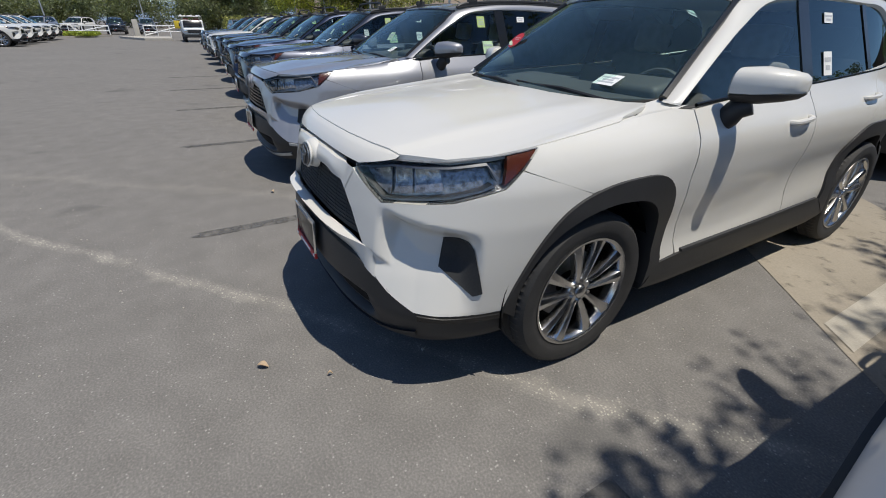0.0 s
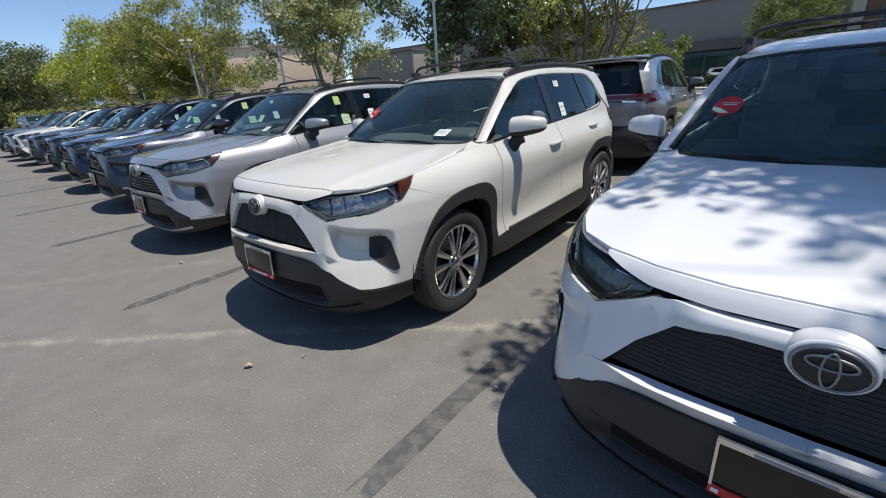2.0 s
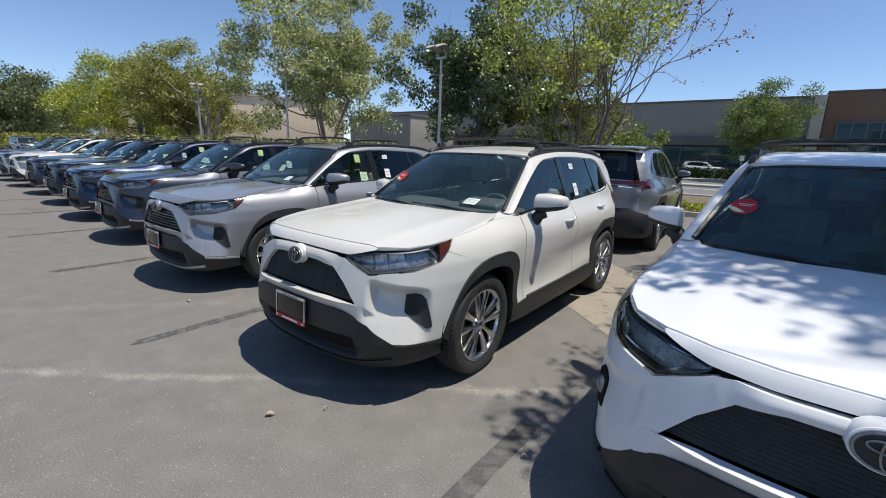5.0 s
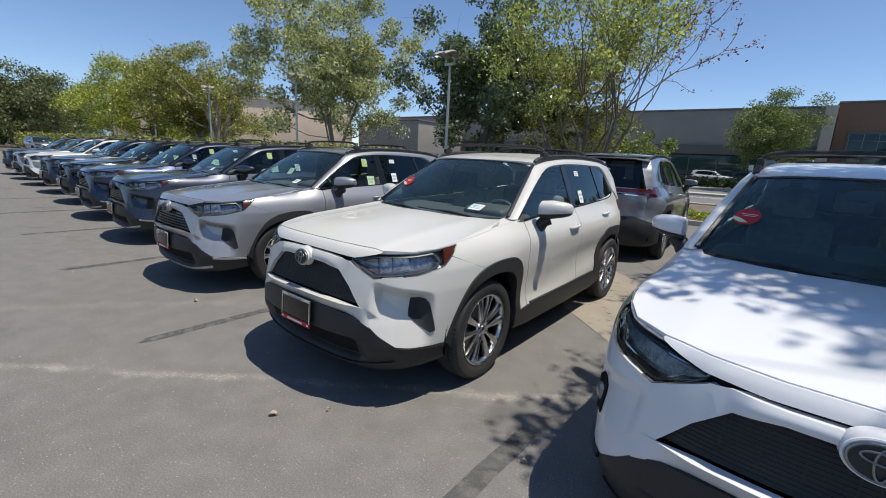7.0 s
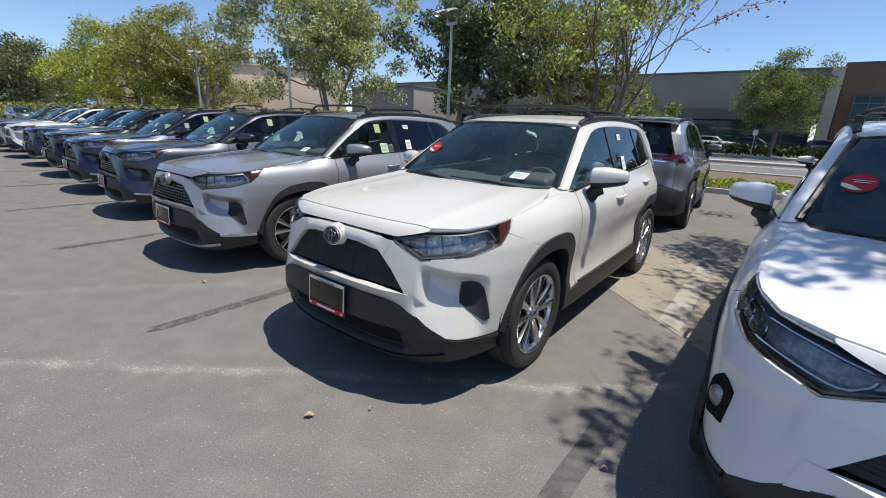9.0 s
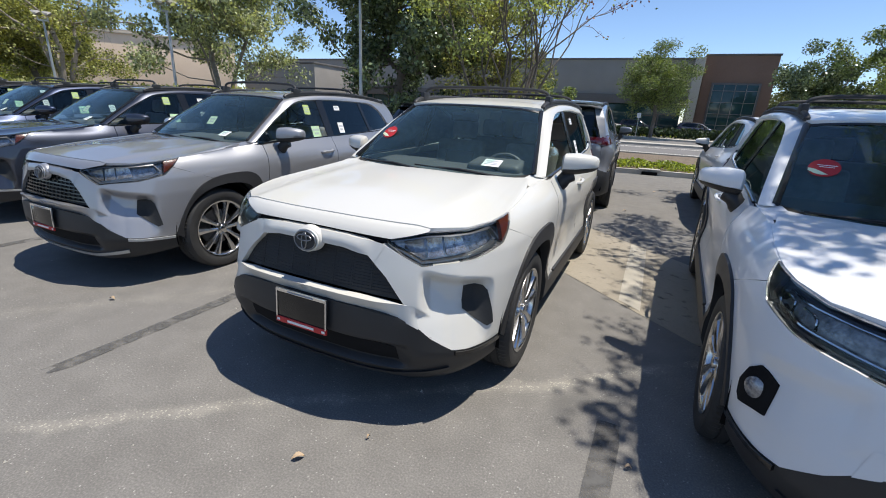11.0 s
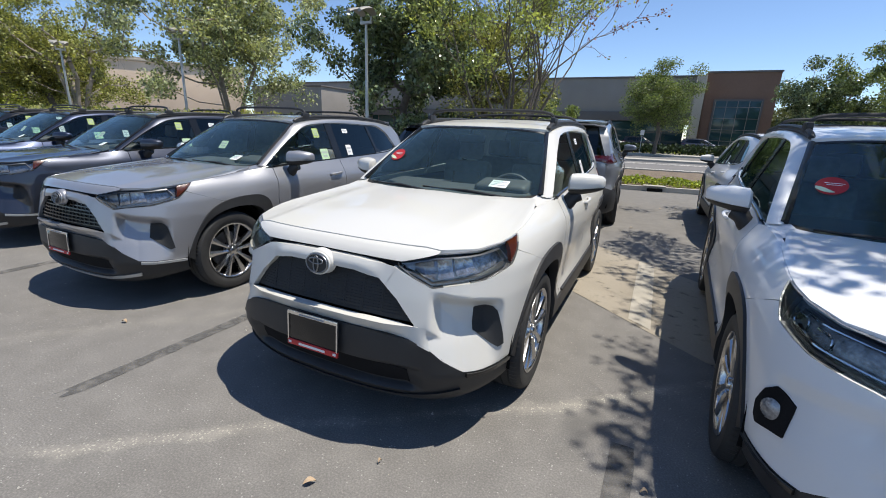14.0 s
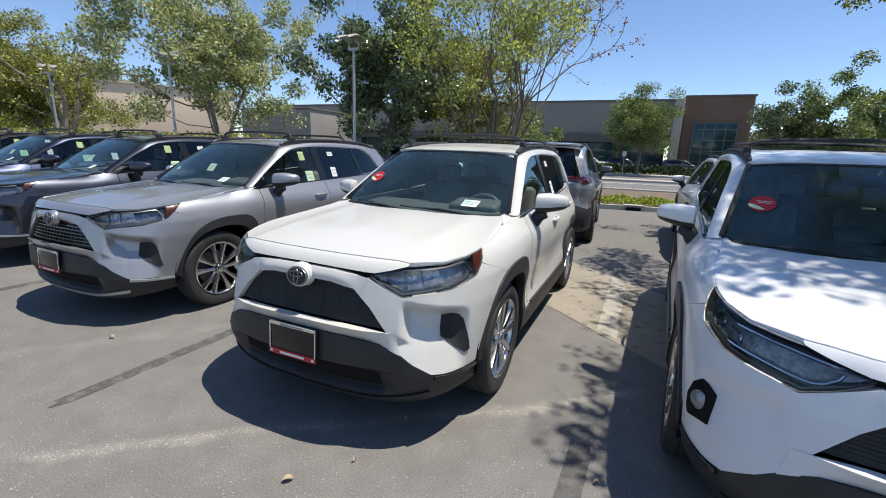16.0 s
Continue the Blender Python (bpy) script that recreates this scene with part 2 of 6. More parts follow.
M = {
    "asphalt": asphalt_material(),
    "white": paint("white_paint", (0.605, 0.589, 0.544)),
    "white_cool": paint("cool_white_paint", (0.69, 0.695, 0.70)),
    "silver": paint("silver_paint", (0.335, 0.337, 0.352), 0.6, 0.45),
    "grey": paint("grey_paint", (0.30, 0.305, 0.32), 0.6, 0.40),
    "navy": paint("navy_paint", (0.028, 0.036, 0.064), 0.9, 0.40),
    "black_paint": paint("black_paint", (0.008, 0.009, 0.012), 0.0, 0.12),
    "charcoal": paint("charcoal_paint", (0.048, 0.053, 0.070), 0.9, 0.42),
    "plastic": noisy("black_plastic", (0.0202, 0.0202, 0.0210), (0.0319, 0.0319, 0.0328), 6, 0.5, 400, 0.15, depth=0.001, spec=0.4),
    "gloss_black": noisy("gloss_black", (0.008,) * 3, (0.014,) * 3, 6, 0.18, 90, 0),
    # near-black: the shade of hollows put into the colour
    "dark": noisy("hollow_shade_black", (0.004,) * 3, (0.008,) * 3, 5, 0.9, 90, 0, spec=0.1),
    "trim": noisy("dark_trim", (0.046, 0.049, 0.053), (0.078, 0.080, 0.084), 8, 0.6, 200, 0.1, depth=0.001),
    "rubber": noisy("tyre_rubber", (0.018, 0.018, 0.018), (0.034, 0.033, 0.032), 12, 0.75, 150, 0.3, depth=0.002),
    "chrome": noisy("chrome", (0.75,) * 3, (0.85,) * 3, 3, 0.08, 80, 0, 1.0),
    "alloy": noisy("machined_alloy", (0.48, 0.475, 0.47), (0.62, 0.615, 0.61), 10, 0.22, 120, 0, 1.0),
    "alloy_dark": noisy("dark_alloy", (0.05, 0.05, 0.054), (0.09, 0.09, 0.095), 10, 0.3, 120, 0, 0.9),
    # dark-to-bright mottle: patchy reflections put into the reflector's colour
    "lamp_silver": noisy("lamp_reflector_glints", (0.084, 0.087, 0.092), (0.850, 0.850, 0.850), 26, 0.14, 70, 0.5, 0.75, depth=0.006),
    "mesh_black": noisy("grille_black", (0.030, 0.031, 0.032), (0.044, 0.045, 0.046), 8, 0.7, 120, 0, spec=0.2),
    # darker than the plastic: recess shade put into the colour
    "recess_shade_black": noisy("recess_shade_black", (0.008, 0.008, 0.009), (0.014, 0.014, 0.015), 8, 0.85, 120, 0, spec=0.1),
    # the next two housings are coloured with glints by the same mottle
    "lamp_grey": noisy("grey_lamp_housing_glints", (0.070, 0.073, 0.078), (0.588, 0.595, 0.616), 34, 0.16, 90, 0.5, 0.7, depth=0.005),
    "lamp_smoke": noisy("smoked_lamp_housing_glints", (0.08, 0.085, 0.095), (0.42, 0.43, 0.45), 24, 0.22, 90, 0.4, 0.5, depth=0.004),
    "steel": noisy("brake_steel", (0.2,) * 3, (0.32,) * 3, 30, 0.4, 120, 0, 1.0),
    "screen": glass("windscreen_glass", (0.72, 0.90, 0.88), 1.0, haze=0.024),
    "privacy": glass("privacy_glass", (0.05, 0.055, 0.06)),
    "door_glass": glass("door_glass", (0.74, 0.82, 0.80)),
    "lens": glass("lamp_lens", (0.86, 0.87, 0.88), 0.55),
    "amber": noisy("amber_lens", (0.050, 0.010, 0.006), (0.11, 0.024, 0.011), 60, 0.2, 200, 0.1),
    "red": noisy("red_lens", (0.04, 0.002, 0.005), (0.085, 0.004, 0.010), 60, 0.12, 200, 0.1, coat=0.8),
    "paper": noisy("paper", (0.74, 0.74, 0.71), (0.82, 0.82, 0.80), 30, 0.7, 200, 0),
    "yellow_paper": noisy("yellow_paper", (0.55, 0.62, 0.20), (0.62, 0.68, 0.26), 30, 0.7, 200, 0),
    "pale_paper": noisy("pale_green_paper", (0.55, 0.66, 0.45), (0.64, 0.74, 0.52), 30, 0.7, 200, 0),
    "red_paper": noisy("red_sticker", (0.42, 0.016, 0.018), (0.52, 0.026, 0.028), 30, 0.5, 200, 0),
    "ink": noisy("ink", (0.22, 0.23, 0.25), (0.32, 0.33, 0.35), 30, 0.6, 200, 0),
    "print": noisy("grey_print", (0.42, 0.43, 0.44), (0.52, 0.53, 0.54), 30, 0.6, 200, 0),
    "seat": noisy("seat_cloth", (0.15, 0.155, 0.16), (0.26, 0.265, 0.27), 20, 0.8, 300, 0.2, depth=0.002),
    "headliner": noisy("headliner_cloth", (0.42, 0.42, 0.40), (0.52, 0.515, 0.50), 20, 0.9, 300, 0.1),
    "concrete": noisy("kerb_concrete", (0.33, 0.31, 0.27), (0.48, 0.45, 0.39), 1.2, 0.9, 60, 0.4, depth=0.006),
    "tan": worn(noisy("tan_concrete", (0.235, 0.207, 0.163), (0.34, 0.302, 0.243), 1.6, 0.9, 90, 0.4, depth=0.004, spec=0.15), 0.72),
    "tan_pale": noisy("pale_worn_concrete", (0.30, 0.275, 0.225), (0.42, 0.385, 0.32), 3, 0.9, 90, 0.4, depth=0.004),
    "seal": worn(noisy("blacked_out_line", (0.088, 0.086, 0.083), (0.13, 0.127, 0.121), 2.5, 0.85, 120, 0.4, depth=0.003, spec=0.15), 0.51),
    "road": noisy("road_asphalt", (0.12, 0.115, 0.11), (0.19, 0.18, 0.17), 0.4, 0.9, 30, 0.3, depth=0.01),
    "line": noisy("road_paint", (0.55, 0.53, 0.48), (0.75, 0.73, 0.68), 2, 0.8, 30, 0.2),
    "soil": noisy("soil", (0.10, 0.075, 0.05), (0.2, 0.155, 0.11), 2, 0.95, 30, 0.6, depth=0.03),
    "galv": noisy("galvanised_steel", (0.42, 0.43, 0.43), (0.55, 0.56, 0.56), 4, 0.5, 60, 0.1, 0.6),
    "lamp_head": noisy("lamp_head_enamel", (0.24, 0.23, 0.21), (0.33, 0.32, 0.29), 4, 0.55, 60, 0.1),
    "stucco_grey": noisy("grey_stucco", (0.25, 0.228, 0.20), (0.33, 0.30, 0.265), 0.3, 0.9, 12, 0.2),
    "stucco_dark": noisy("dark_stucco", (0.12, 0.11, 0.10), (0.17, 0.155, 0.14), 0.3, 0.9, 12, 0.2),
    "stucco_pale": noisy("pale_stucco", (0.42, 0.36, 0.28), (0.55, 0.48, 0.38), 0.3, 0.9, 12, 0.2),
    "stucco_tan": noisy("tan_stucco", (0.66, 0.50, 0.36), (0.78, 0.62, 0.46), 0.3, 0.9, 12, 0.2),
    "stucco_brown": noisy("brown_stucco", (0.185, 0.106, 0.070), (0.245, 0.146, 0.10), 0.3, 0.9, 12, 0.2),
    "bldg_glass": noisy("office_glass", (0.016, 0.045, 0.045), (0.035, 0.08, 0.078), 0.4, 0.06, 3, 0),
    "bark": noisy("bark", (0.09, 0.075, 0.06), (0.22, 0.19, 0.16), 5, 0.9, 40, 0.7, depth=0.02),
    "bark_pale": noisy("pale_bark", (0.22, 0.18, 0.145), (0.4, 0.35, 0.29), 5, 0.85, 40, 0.5, depth=0.015),
    "leaf_dark": leafy("dark_glossy_leaves", (0.034, 0.054, 0.030), (0.150, 0.195, 0.105), gloss=0.22, thin=0.18),
    "leaf_light": leafy("grey_green_leaves", (0.105, 0.132, 0.080), (0.36, 0.39, 0.235), thin=0.40),
    "leaf_yellow": leafy("yellow_green_leaves", (0.130, 0.165, 0.028), (0.330, 0.360, 0.066)),
    "leaf_olive": leafy("olive_leaves", (0.080, 0.096, 0.030), (0.29, 0.30, 0.095)),
    "leaf_mid": leafy("mid_green_leaves", (0.050, 0.080, 0.026), (0.165, 0.210, 0.072)),
    "leaf_crepe": leafy("fresh_green_leaves", (0.12, 0.155, 0.048), (0.33, 0.375, 0.13), thin=0.40),
    "seed": leafy("red_brown_seed_heads", (0.12, 0.04, 0.03), (0.22, 0.08, 0.05)),
    "leaf_far": leafy("far_woods_leaves", (0.045, 0.062, 0.030), (0.15, 0.175, 0.085)),
    "hedge": leafy("hedge_leaves", (0.10, 0.14, 0.02), (0.28, 0.33, 0.05)),
    "hedge_dark": leafy("dark_hedge_leaves", (0.012, 0.024, 0.010), (0.034, 0.056, 0.022), thin=0.2),
    "dry": noisy("dry_leaf", (0.36, 0.25, 0.15), (0.52, 0.40, 0.27), 40, 0.8, 200, 0.2),
    # the haze of distance is put into this blue
    "hill": noisy("far_hills_haze", (0.16, 0.22, 0.30), (0.20, 0.27, 0.36), 0.002, 1.0, 0.01, 0),
    "yellow": paint("yellow_paint", (0.62, 0.45, 0.03)),
}


# ---------------------------------------------------------------- mesh helpers
def thing(name, label, category, group="", kind="", m=None):
    ob = tagged(new(name), label, category, group, kind)
    if m is not None:
        ob.matrix_basis = m
    return ob


def link_mesh(name, me, material, parent=None, label="", smooth=40):
    if smooth:
        me.shade_smooth()
        me.set_sharp_from_angle(angle=radians(smooth))
    me.materials.append(material)
    ob = new(name, me)
    if parent:
        ob.parent = parent
    return tagged(ob, label)


def data_mesh(name, verts, faces):
    me = bpy.data.meshes.new(name)
    me.from_pydata([tuple(v) for v in verts], [], faces)
    me.update()
    return me


def part(name, bm, material, parent, label="", smooth=40):
    me = bpy.data.meshes.new(name)
    bm.to_mesh(me)
    bm.free()
    return link_mesh(name, me, material, parent, label, smooth)


def box_bm(bm, size, m, bevel=0.0, seg=2):
    made = bmesh.ops.create_cube(bm, size=1.0, matrix=m @ Matrix.Diagonal((*size, 1)))
    if bevel:
        es = {e for v in made["verts"] for e in v.link_edges}
        bmesh.ops.bevel(bm, geom=list(es), offset=bevel, segments=seg, profile=0.6, affect="EDGES")
    return bm


def box(size, m, bevel=0.0, seg=2):
    return box_bm(bmesh.new(), size, m, bevel, seg)


def lathe(profile, n, axis="x"):
    """Turn (radius, along) round the x axis."""
    verts, faces, k = [], [], len(profile)
    for i in range(n):
        a = 2 * math.pi * i / n
        verts += [(along, r * math.cos(a), r * math.sin(a)) for r, along in profile]
    for i in range(n):
        for j in range(k - 1):
            a, b = i * k + j, (i + 1) % n * k + j
            faces.append((a, a + 1, b + 1, b))
    if axis == "z":
        verts = [(y, z, x) for x, y, z in verts]
    return verts, faces


def tube_data(points, radii, sides=8, cap=True):
    """A tapered tube along points."""
    verts, faces = [], []
    pts = [Vector(p) for p in points]
    for i, p in enumerate(pts):
        way = (pts[min(i + 1, len(pts) - 1)] - pts[max(i - 1, 0)]).normalized()
        side = way.cross(Vector((0.31, 0.17, 0.93))).normalized()
        up = side.cross(way)
        r = radii[i] if isinstance(radii, (list, tuple)) else radii
        verts += [p + r * (math.cos(a) * side + math.sin(a) * up) for a in (2 * math.pi * k / sides for k in range(sides))]
    for i in range(len(pts) - 1):
        for k in range(sides):
            a, b = i * sides + k, i * sides + (k + 1) % sides
            faces.append((a, b, b + sides, a + sides))
    if cap:
        faces += [tuple(range(sides))[::-1], tuple(range((len(pts) - 1) * sides, len(pts) * sides))]
    return verts, faces


def join_data(*sets):
    verts, faces = [], []
    for v, f in sets:
        base = len(verts)
        verts += list(v)
        faces += [tuple(i + base for i in q) for q in f]
    return verts, faces


def moved(data, m):
    return [m @ Vector(v) for v in data[0]], data[1]


def mirrored(data):
    return [(-v[0], v[1], v[2]) for v in data[0]], [tuple(reversed(f)) for f in data[1]]


def whole(data):
    """A half with its mirror image, welded at x = 0."""
    verts, faces = join_data(data, mirrored(data))
    bm = bmesh.new()
    vs = [bm.verts.new(v) for v in verts]
    for f in faces:
        if not all(abs(verts[i][0]) < 1e-5 for i in f):
            bm.faces.new([vs[i] for i in f])
    bmesh.ops.remove_doubles(bm, verts=bm.verts, dist=0.0008)
    return bm


def spline(points, n):
    """A smooth run through points."""
    p = np.array(points, float)
    p = np.vstack([2 * p[0] - p[1], p, 2 * p[-1] - p[-2]])
    out = []
    for i in range(1, len(p) - 2):
        for t in np.linspace(0, 1, n, endpoint=False):
            a, b, c, d = p[i - 1], p[i], p[i + 1], p[i + 2]
            out.append(0.5 * (2 * b + (c - a) * t + (2 * a - 5 * b + 4 * c - d) * t * t + (3 * b - a - 3 * c + d) * t ** 3))
    out.append(p[-2])
    return np.array(out)


# ---------------------------------------------------------------- the SUV's skin
# plan outline of one half, from the middle of the nose round to the middle of the tail
OUTLINE = spline([(0, -0.905), (0.3, -0.892), (0.55, -0.838), (0.70, -0.755), (0.80, -0.63), (0.865, -0.45), (0.90, -0.2), (0.918, 0.1), (0.925, 0.6), (0.925, 1.6), (0.918, 2.5), (0.897, 2.9), (0.848, 3.2), (0.76, 3.42), (0.58, 3.565), (0.3, 3.625), (0, 3.64)], 24)
ARC = np.r_[0, np.cumsum(np.linalg.norm(np.diff(OUTLINE, axis=0), axis=1))]
TANGENT = np.gradient(OUTLINE, ARC, axis=0)
NOSE, TAIL = int(np.argmax(OUTLINE[:, 1] > 0)), int(np.argmax(OUTLINE[:, 1] > 3.0))
BY_Y = slice(int(np.argmax(OUTLINE[:, 1] > -0.75)), int(np.argmax(OUTLINE[:, 1] > 3.5)))


def X(x, z):
    """A place on the nose, by its distance from the middle."""
    return float(np.interp(x, OUTLINE[:NOSE, 0], ARC[:NOSE])), z


def Y(y, z):
    """A place on the flank, by its distance behind the front axle."""
    y += 0.032 * (np.interp(y, (-0.46, -0.34, 0.42, 0.60), (0, 1, 1, 0)) * np.interp(z, (0.87, 0.95), (1, 0)))
    return float(np.interp(y, OUTLINE[BY_Y, 1], ARC[BY_Y])), z


def R(x, z):
    """A place on the tail, by its distance from the middle."""
    return float(np.interp(-x, -OUTLINE[TAIL:, 0], ARC[TAIL:])), z


# how far the skin lies inside the outline, by height
LEAN_NOSE = ((0.18, 0.28, 0.40, 0.55, 0.66, 0.78, 0.88, 0.93, 0.975, 1.015, 1.06), (-0.13, -0.05, 0.0, -0.005, -0.02, -0.045, -0.07, -0.085, -0.11, -0.165, -0.25))
LEAN_WING = ((0.18, 0.30, 0.45, 0.60, 0.75, 0.88, 0.95, 1.0, 1.03, 1.07, 1.12), (-0.09, -0.03, -0.02, -0.01, -0.005, -0.015, -0.035, -0.062, -0.09, -0.145, -0.2))
LEAN_DOOR = ((0.18, 0.30, 0.42, 0.50, 0.62, 0.78, 0.90, 0.98, 1.05, 1.12, 1.20, 1.56), (-0.08, -0.02, -0.02, -0.042, -0.045, -0.02, -0.015, -0.03, -0.072, -0.12, -0.148, -0.285))
LEAN_TAIL = ((0.20, 0.30, 0.45, 0.60, 0.68, 0.80, 0.95, 1.05, 1.15, 1.25, 1.56, 1.62), (-0.12, -0.03, 0.0, -0.01, -0.05, -0.06, -0.05, -0.06, -0.09, -0.14, -0.33, -0.36))
ZONES = (X(0.60, 0)[0], Y(-0.25, 0)[0], Y(0.15, 0)[0], Y(0.62, 0)[0], Y(2.95, 0)[0], R(0.72, 0)[0])


def ease(v, a, b):
    v = min(max((v - a) / (b - a), 0.0), 1.0)
    return v * v * (3 - 2 * v)


def smooth_lean(z, table):
    return float(sum(np.interp(z + d, *table) for d in (-0.015, 0, 0.015)) / 3)


SHAPE = {"hollow": 1.0}
CHEEK = tuple(zip(X(0.56, 0.60), X(0.59, 0.552), X(0.65, 0.495), X(0.735, 0.425), X(0.79, 0.412), Y(-0.40, 0.40)))

BROW = tuple(zip(X(0.60, 0.825), X(0.70, 0.80), Y(-0.60, 0.77), Y(-0.44, 0.735)))


def skin(u, z, off=0.0):
    """The body's surface."""
    a, b, c = ease(u, ZONES[0], ZONES[1]), ease(u, ZONES[2], ZONES[3]), ease(u, ZONES[4], ZONES[5])
    back = ease(u, Y(0.7, 0)[0], Y(2.2, 0)[0]) - 0.35
    zd = z - 0.13 * back * ease(z, 0.40, 0.52) * (1 - ease(z, 0.66, 0.90))
    o = smooth_lean(z, LEAN_NOSE) * (1 - a) + a * ((1 - b) * smooth_lean(z, LEAN_WING) + b * ((1 - c) * smooth_lean(zd, LEAN_DOOR) + c * smooth_lean(z, LEAN_TAIL)))
    # the pad beside the grille, the hollow under the headlamp and the shelf below both
    edge = float(np.interp(u, CHEEK[0], CHEEK[1]))
    step = ease(u, X(0.585, 0)[0], X(0.655, 0)[0])
    deep = min(0.36 * max(z - edge, 0.0), 0.045 + 0.035 * step)
    under = max(ease(0.645 - z, 0.0, 0.062), ease(float(np.interp(u, BROW[0], BROW[1])) - z, 0.0, 0.075) * step)
    o -= SHAPE["hollow"] * deep * under * ease(u, X(0.545, 0)[0], X(0.60, 0)[0]) * (1 - ease(u, Y(-0.575, 0)[0], Y(-0.485, 0)[0]))
    # the air intake over the lip of the lower bumper
    o -= 0.05 * (ease(z, 0.295, 0.325) - ease(z, 0.42, 0.455)) * (1 - ease(u, X(0.46, 0)[0], X(0.60, 0)[0]))
    x, y = (float(np.interp(u, ARC, OUTLINE[:, k])) for k in (0, 1))
    tx, ty = (float(np.interp(u, ARC, TANGENT[:, k])) for k in (0, 1))
    k = math.hypot(tx, ty)
    return Vector((max(x + (o + off) * ty / k, 0.0), y - (o + off) * tx / k, z))


def ruled(rungs, n, m, f=skin, off=0.0, lip=0.02, curve=False, bulge=0.0):
    """A panel between the lower and upper ends of its rungs, with its rim turned inwards."""
    rows = np.array([[*b, *t] for b, t in rungs], float)
    if curve:
        rows = spline(rows, n)
    else:
        rows = np.vstack([a + (b - a) * t for a, b in zip(rows, rows[1:]) for t in np.linspace(0, 1, n, endpoint=False)] + [rows[-1:]])
    h = rows.shape[1] // 2
    verts, faces = [], []
    for row in rows:
        for j in range(m + 1):
            p = row[:h] + (row[h:] - row[:h]) * j / m
            verts.append(f(*p, off + bulge * math.sin(math.pi * j / m)))
    w = m + 1
    for i in range(len(rows) - 1):
        for j in range(m):
            a = i * w + j
            faces.append((a, a + w, a + w + 1, a + 1))
    if lip:
        rim = [i * w for i in range(len(rows))] + [(len(rows) - 1) * w + j for j in range(1, w)] + [i * w + m for i in range(len(rows) - 2, -1, -1)] + [j for j in range(m - 1, 0, -1)]
        base = len(verts)
        for k in rim:
            i, j = divmod(k, w)
            p = rows[i][:h] + (rows[i][h:] - rows[i][:h]) * j / m
            verts.append(f(*p, off - lip))
        for k in range(len(rim)):
            a, b = rim[k], rim[(k + 1) % len(rim)]
            faces.append((a, base + k, base + (k + 1) % len(rim), b))
    return verts, faces


def free3(x, y, z, off=0.0):
    """Panels given straight in space bulge away from the cabin's heart."""
    v = Vector((x, y, z))
    return v + off * (v - Vector((0, 1.9, 0.9))).normalized() if off else v


def centred(name, data, material, parent, label="", smooth=40):
    return part(name, whole(data), material, parent, label, smooth)


def pair(name, data, material, parent, label="", smooth=40):
    return [link_mesh(name, data_mesh(name, *d), material, parent, label, smooth) for d in (data, mirrored(data))]


def pane(*made):
    """Panes let daylight in."""
    for ob in made:
        ob.visible_shadow = False


def ellipse_ring(rx, rz, r, n=40, sides=8):
    verts, faces = [], []
    for i in range(n):
        a = 2 * math.pi * i / n
        c = Vector((rx * math.cos(a), 0, rz * math.sin(a)))
        way = Vector((rz * math.cos(a), 0, rx * math.sin(a))).normalized()
        verts += [c + r * (math.cos(b) * way + math.sin(b) * Vector((0, 1, 0))) for b in (2 * math.pi * k / sides for k in range(sides))]
    for i in range(n):
        for k in range(sides):
            a, b = i * sides + k, i * sides + (k + 1) % sides
            c, d = (i + 1) % n * sides + k, (i + 1) % n * sides + (k + 1) % sides
            faces.append((a, b, d, c))
    return verts, faces


def ellipse_disc(rx, rz, n=32, rise=0.006):
    verts = [(0, -rise, 0)] + [(rx * math.cos(2 * math.pi * i / n), 0, rz * math.sin(2 * math.pi * i / n)) for i in range(n)]
    return verts, [(0, 1 + i, 1 + (i + 1) % n) for i in range(n)]


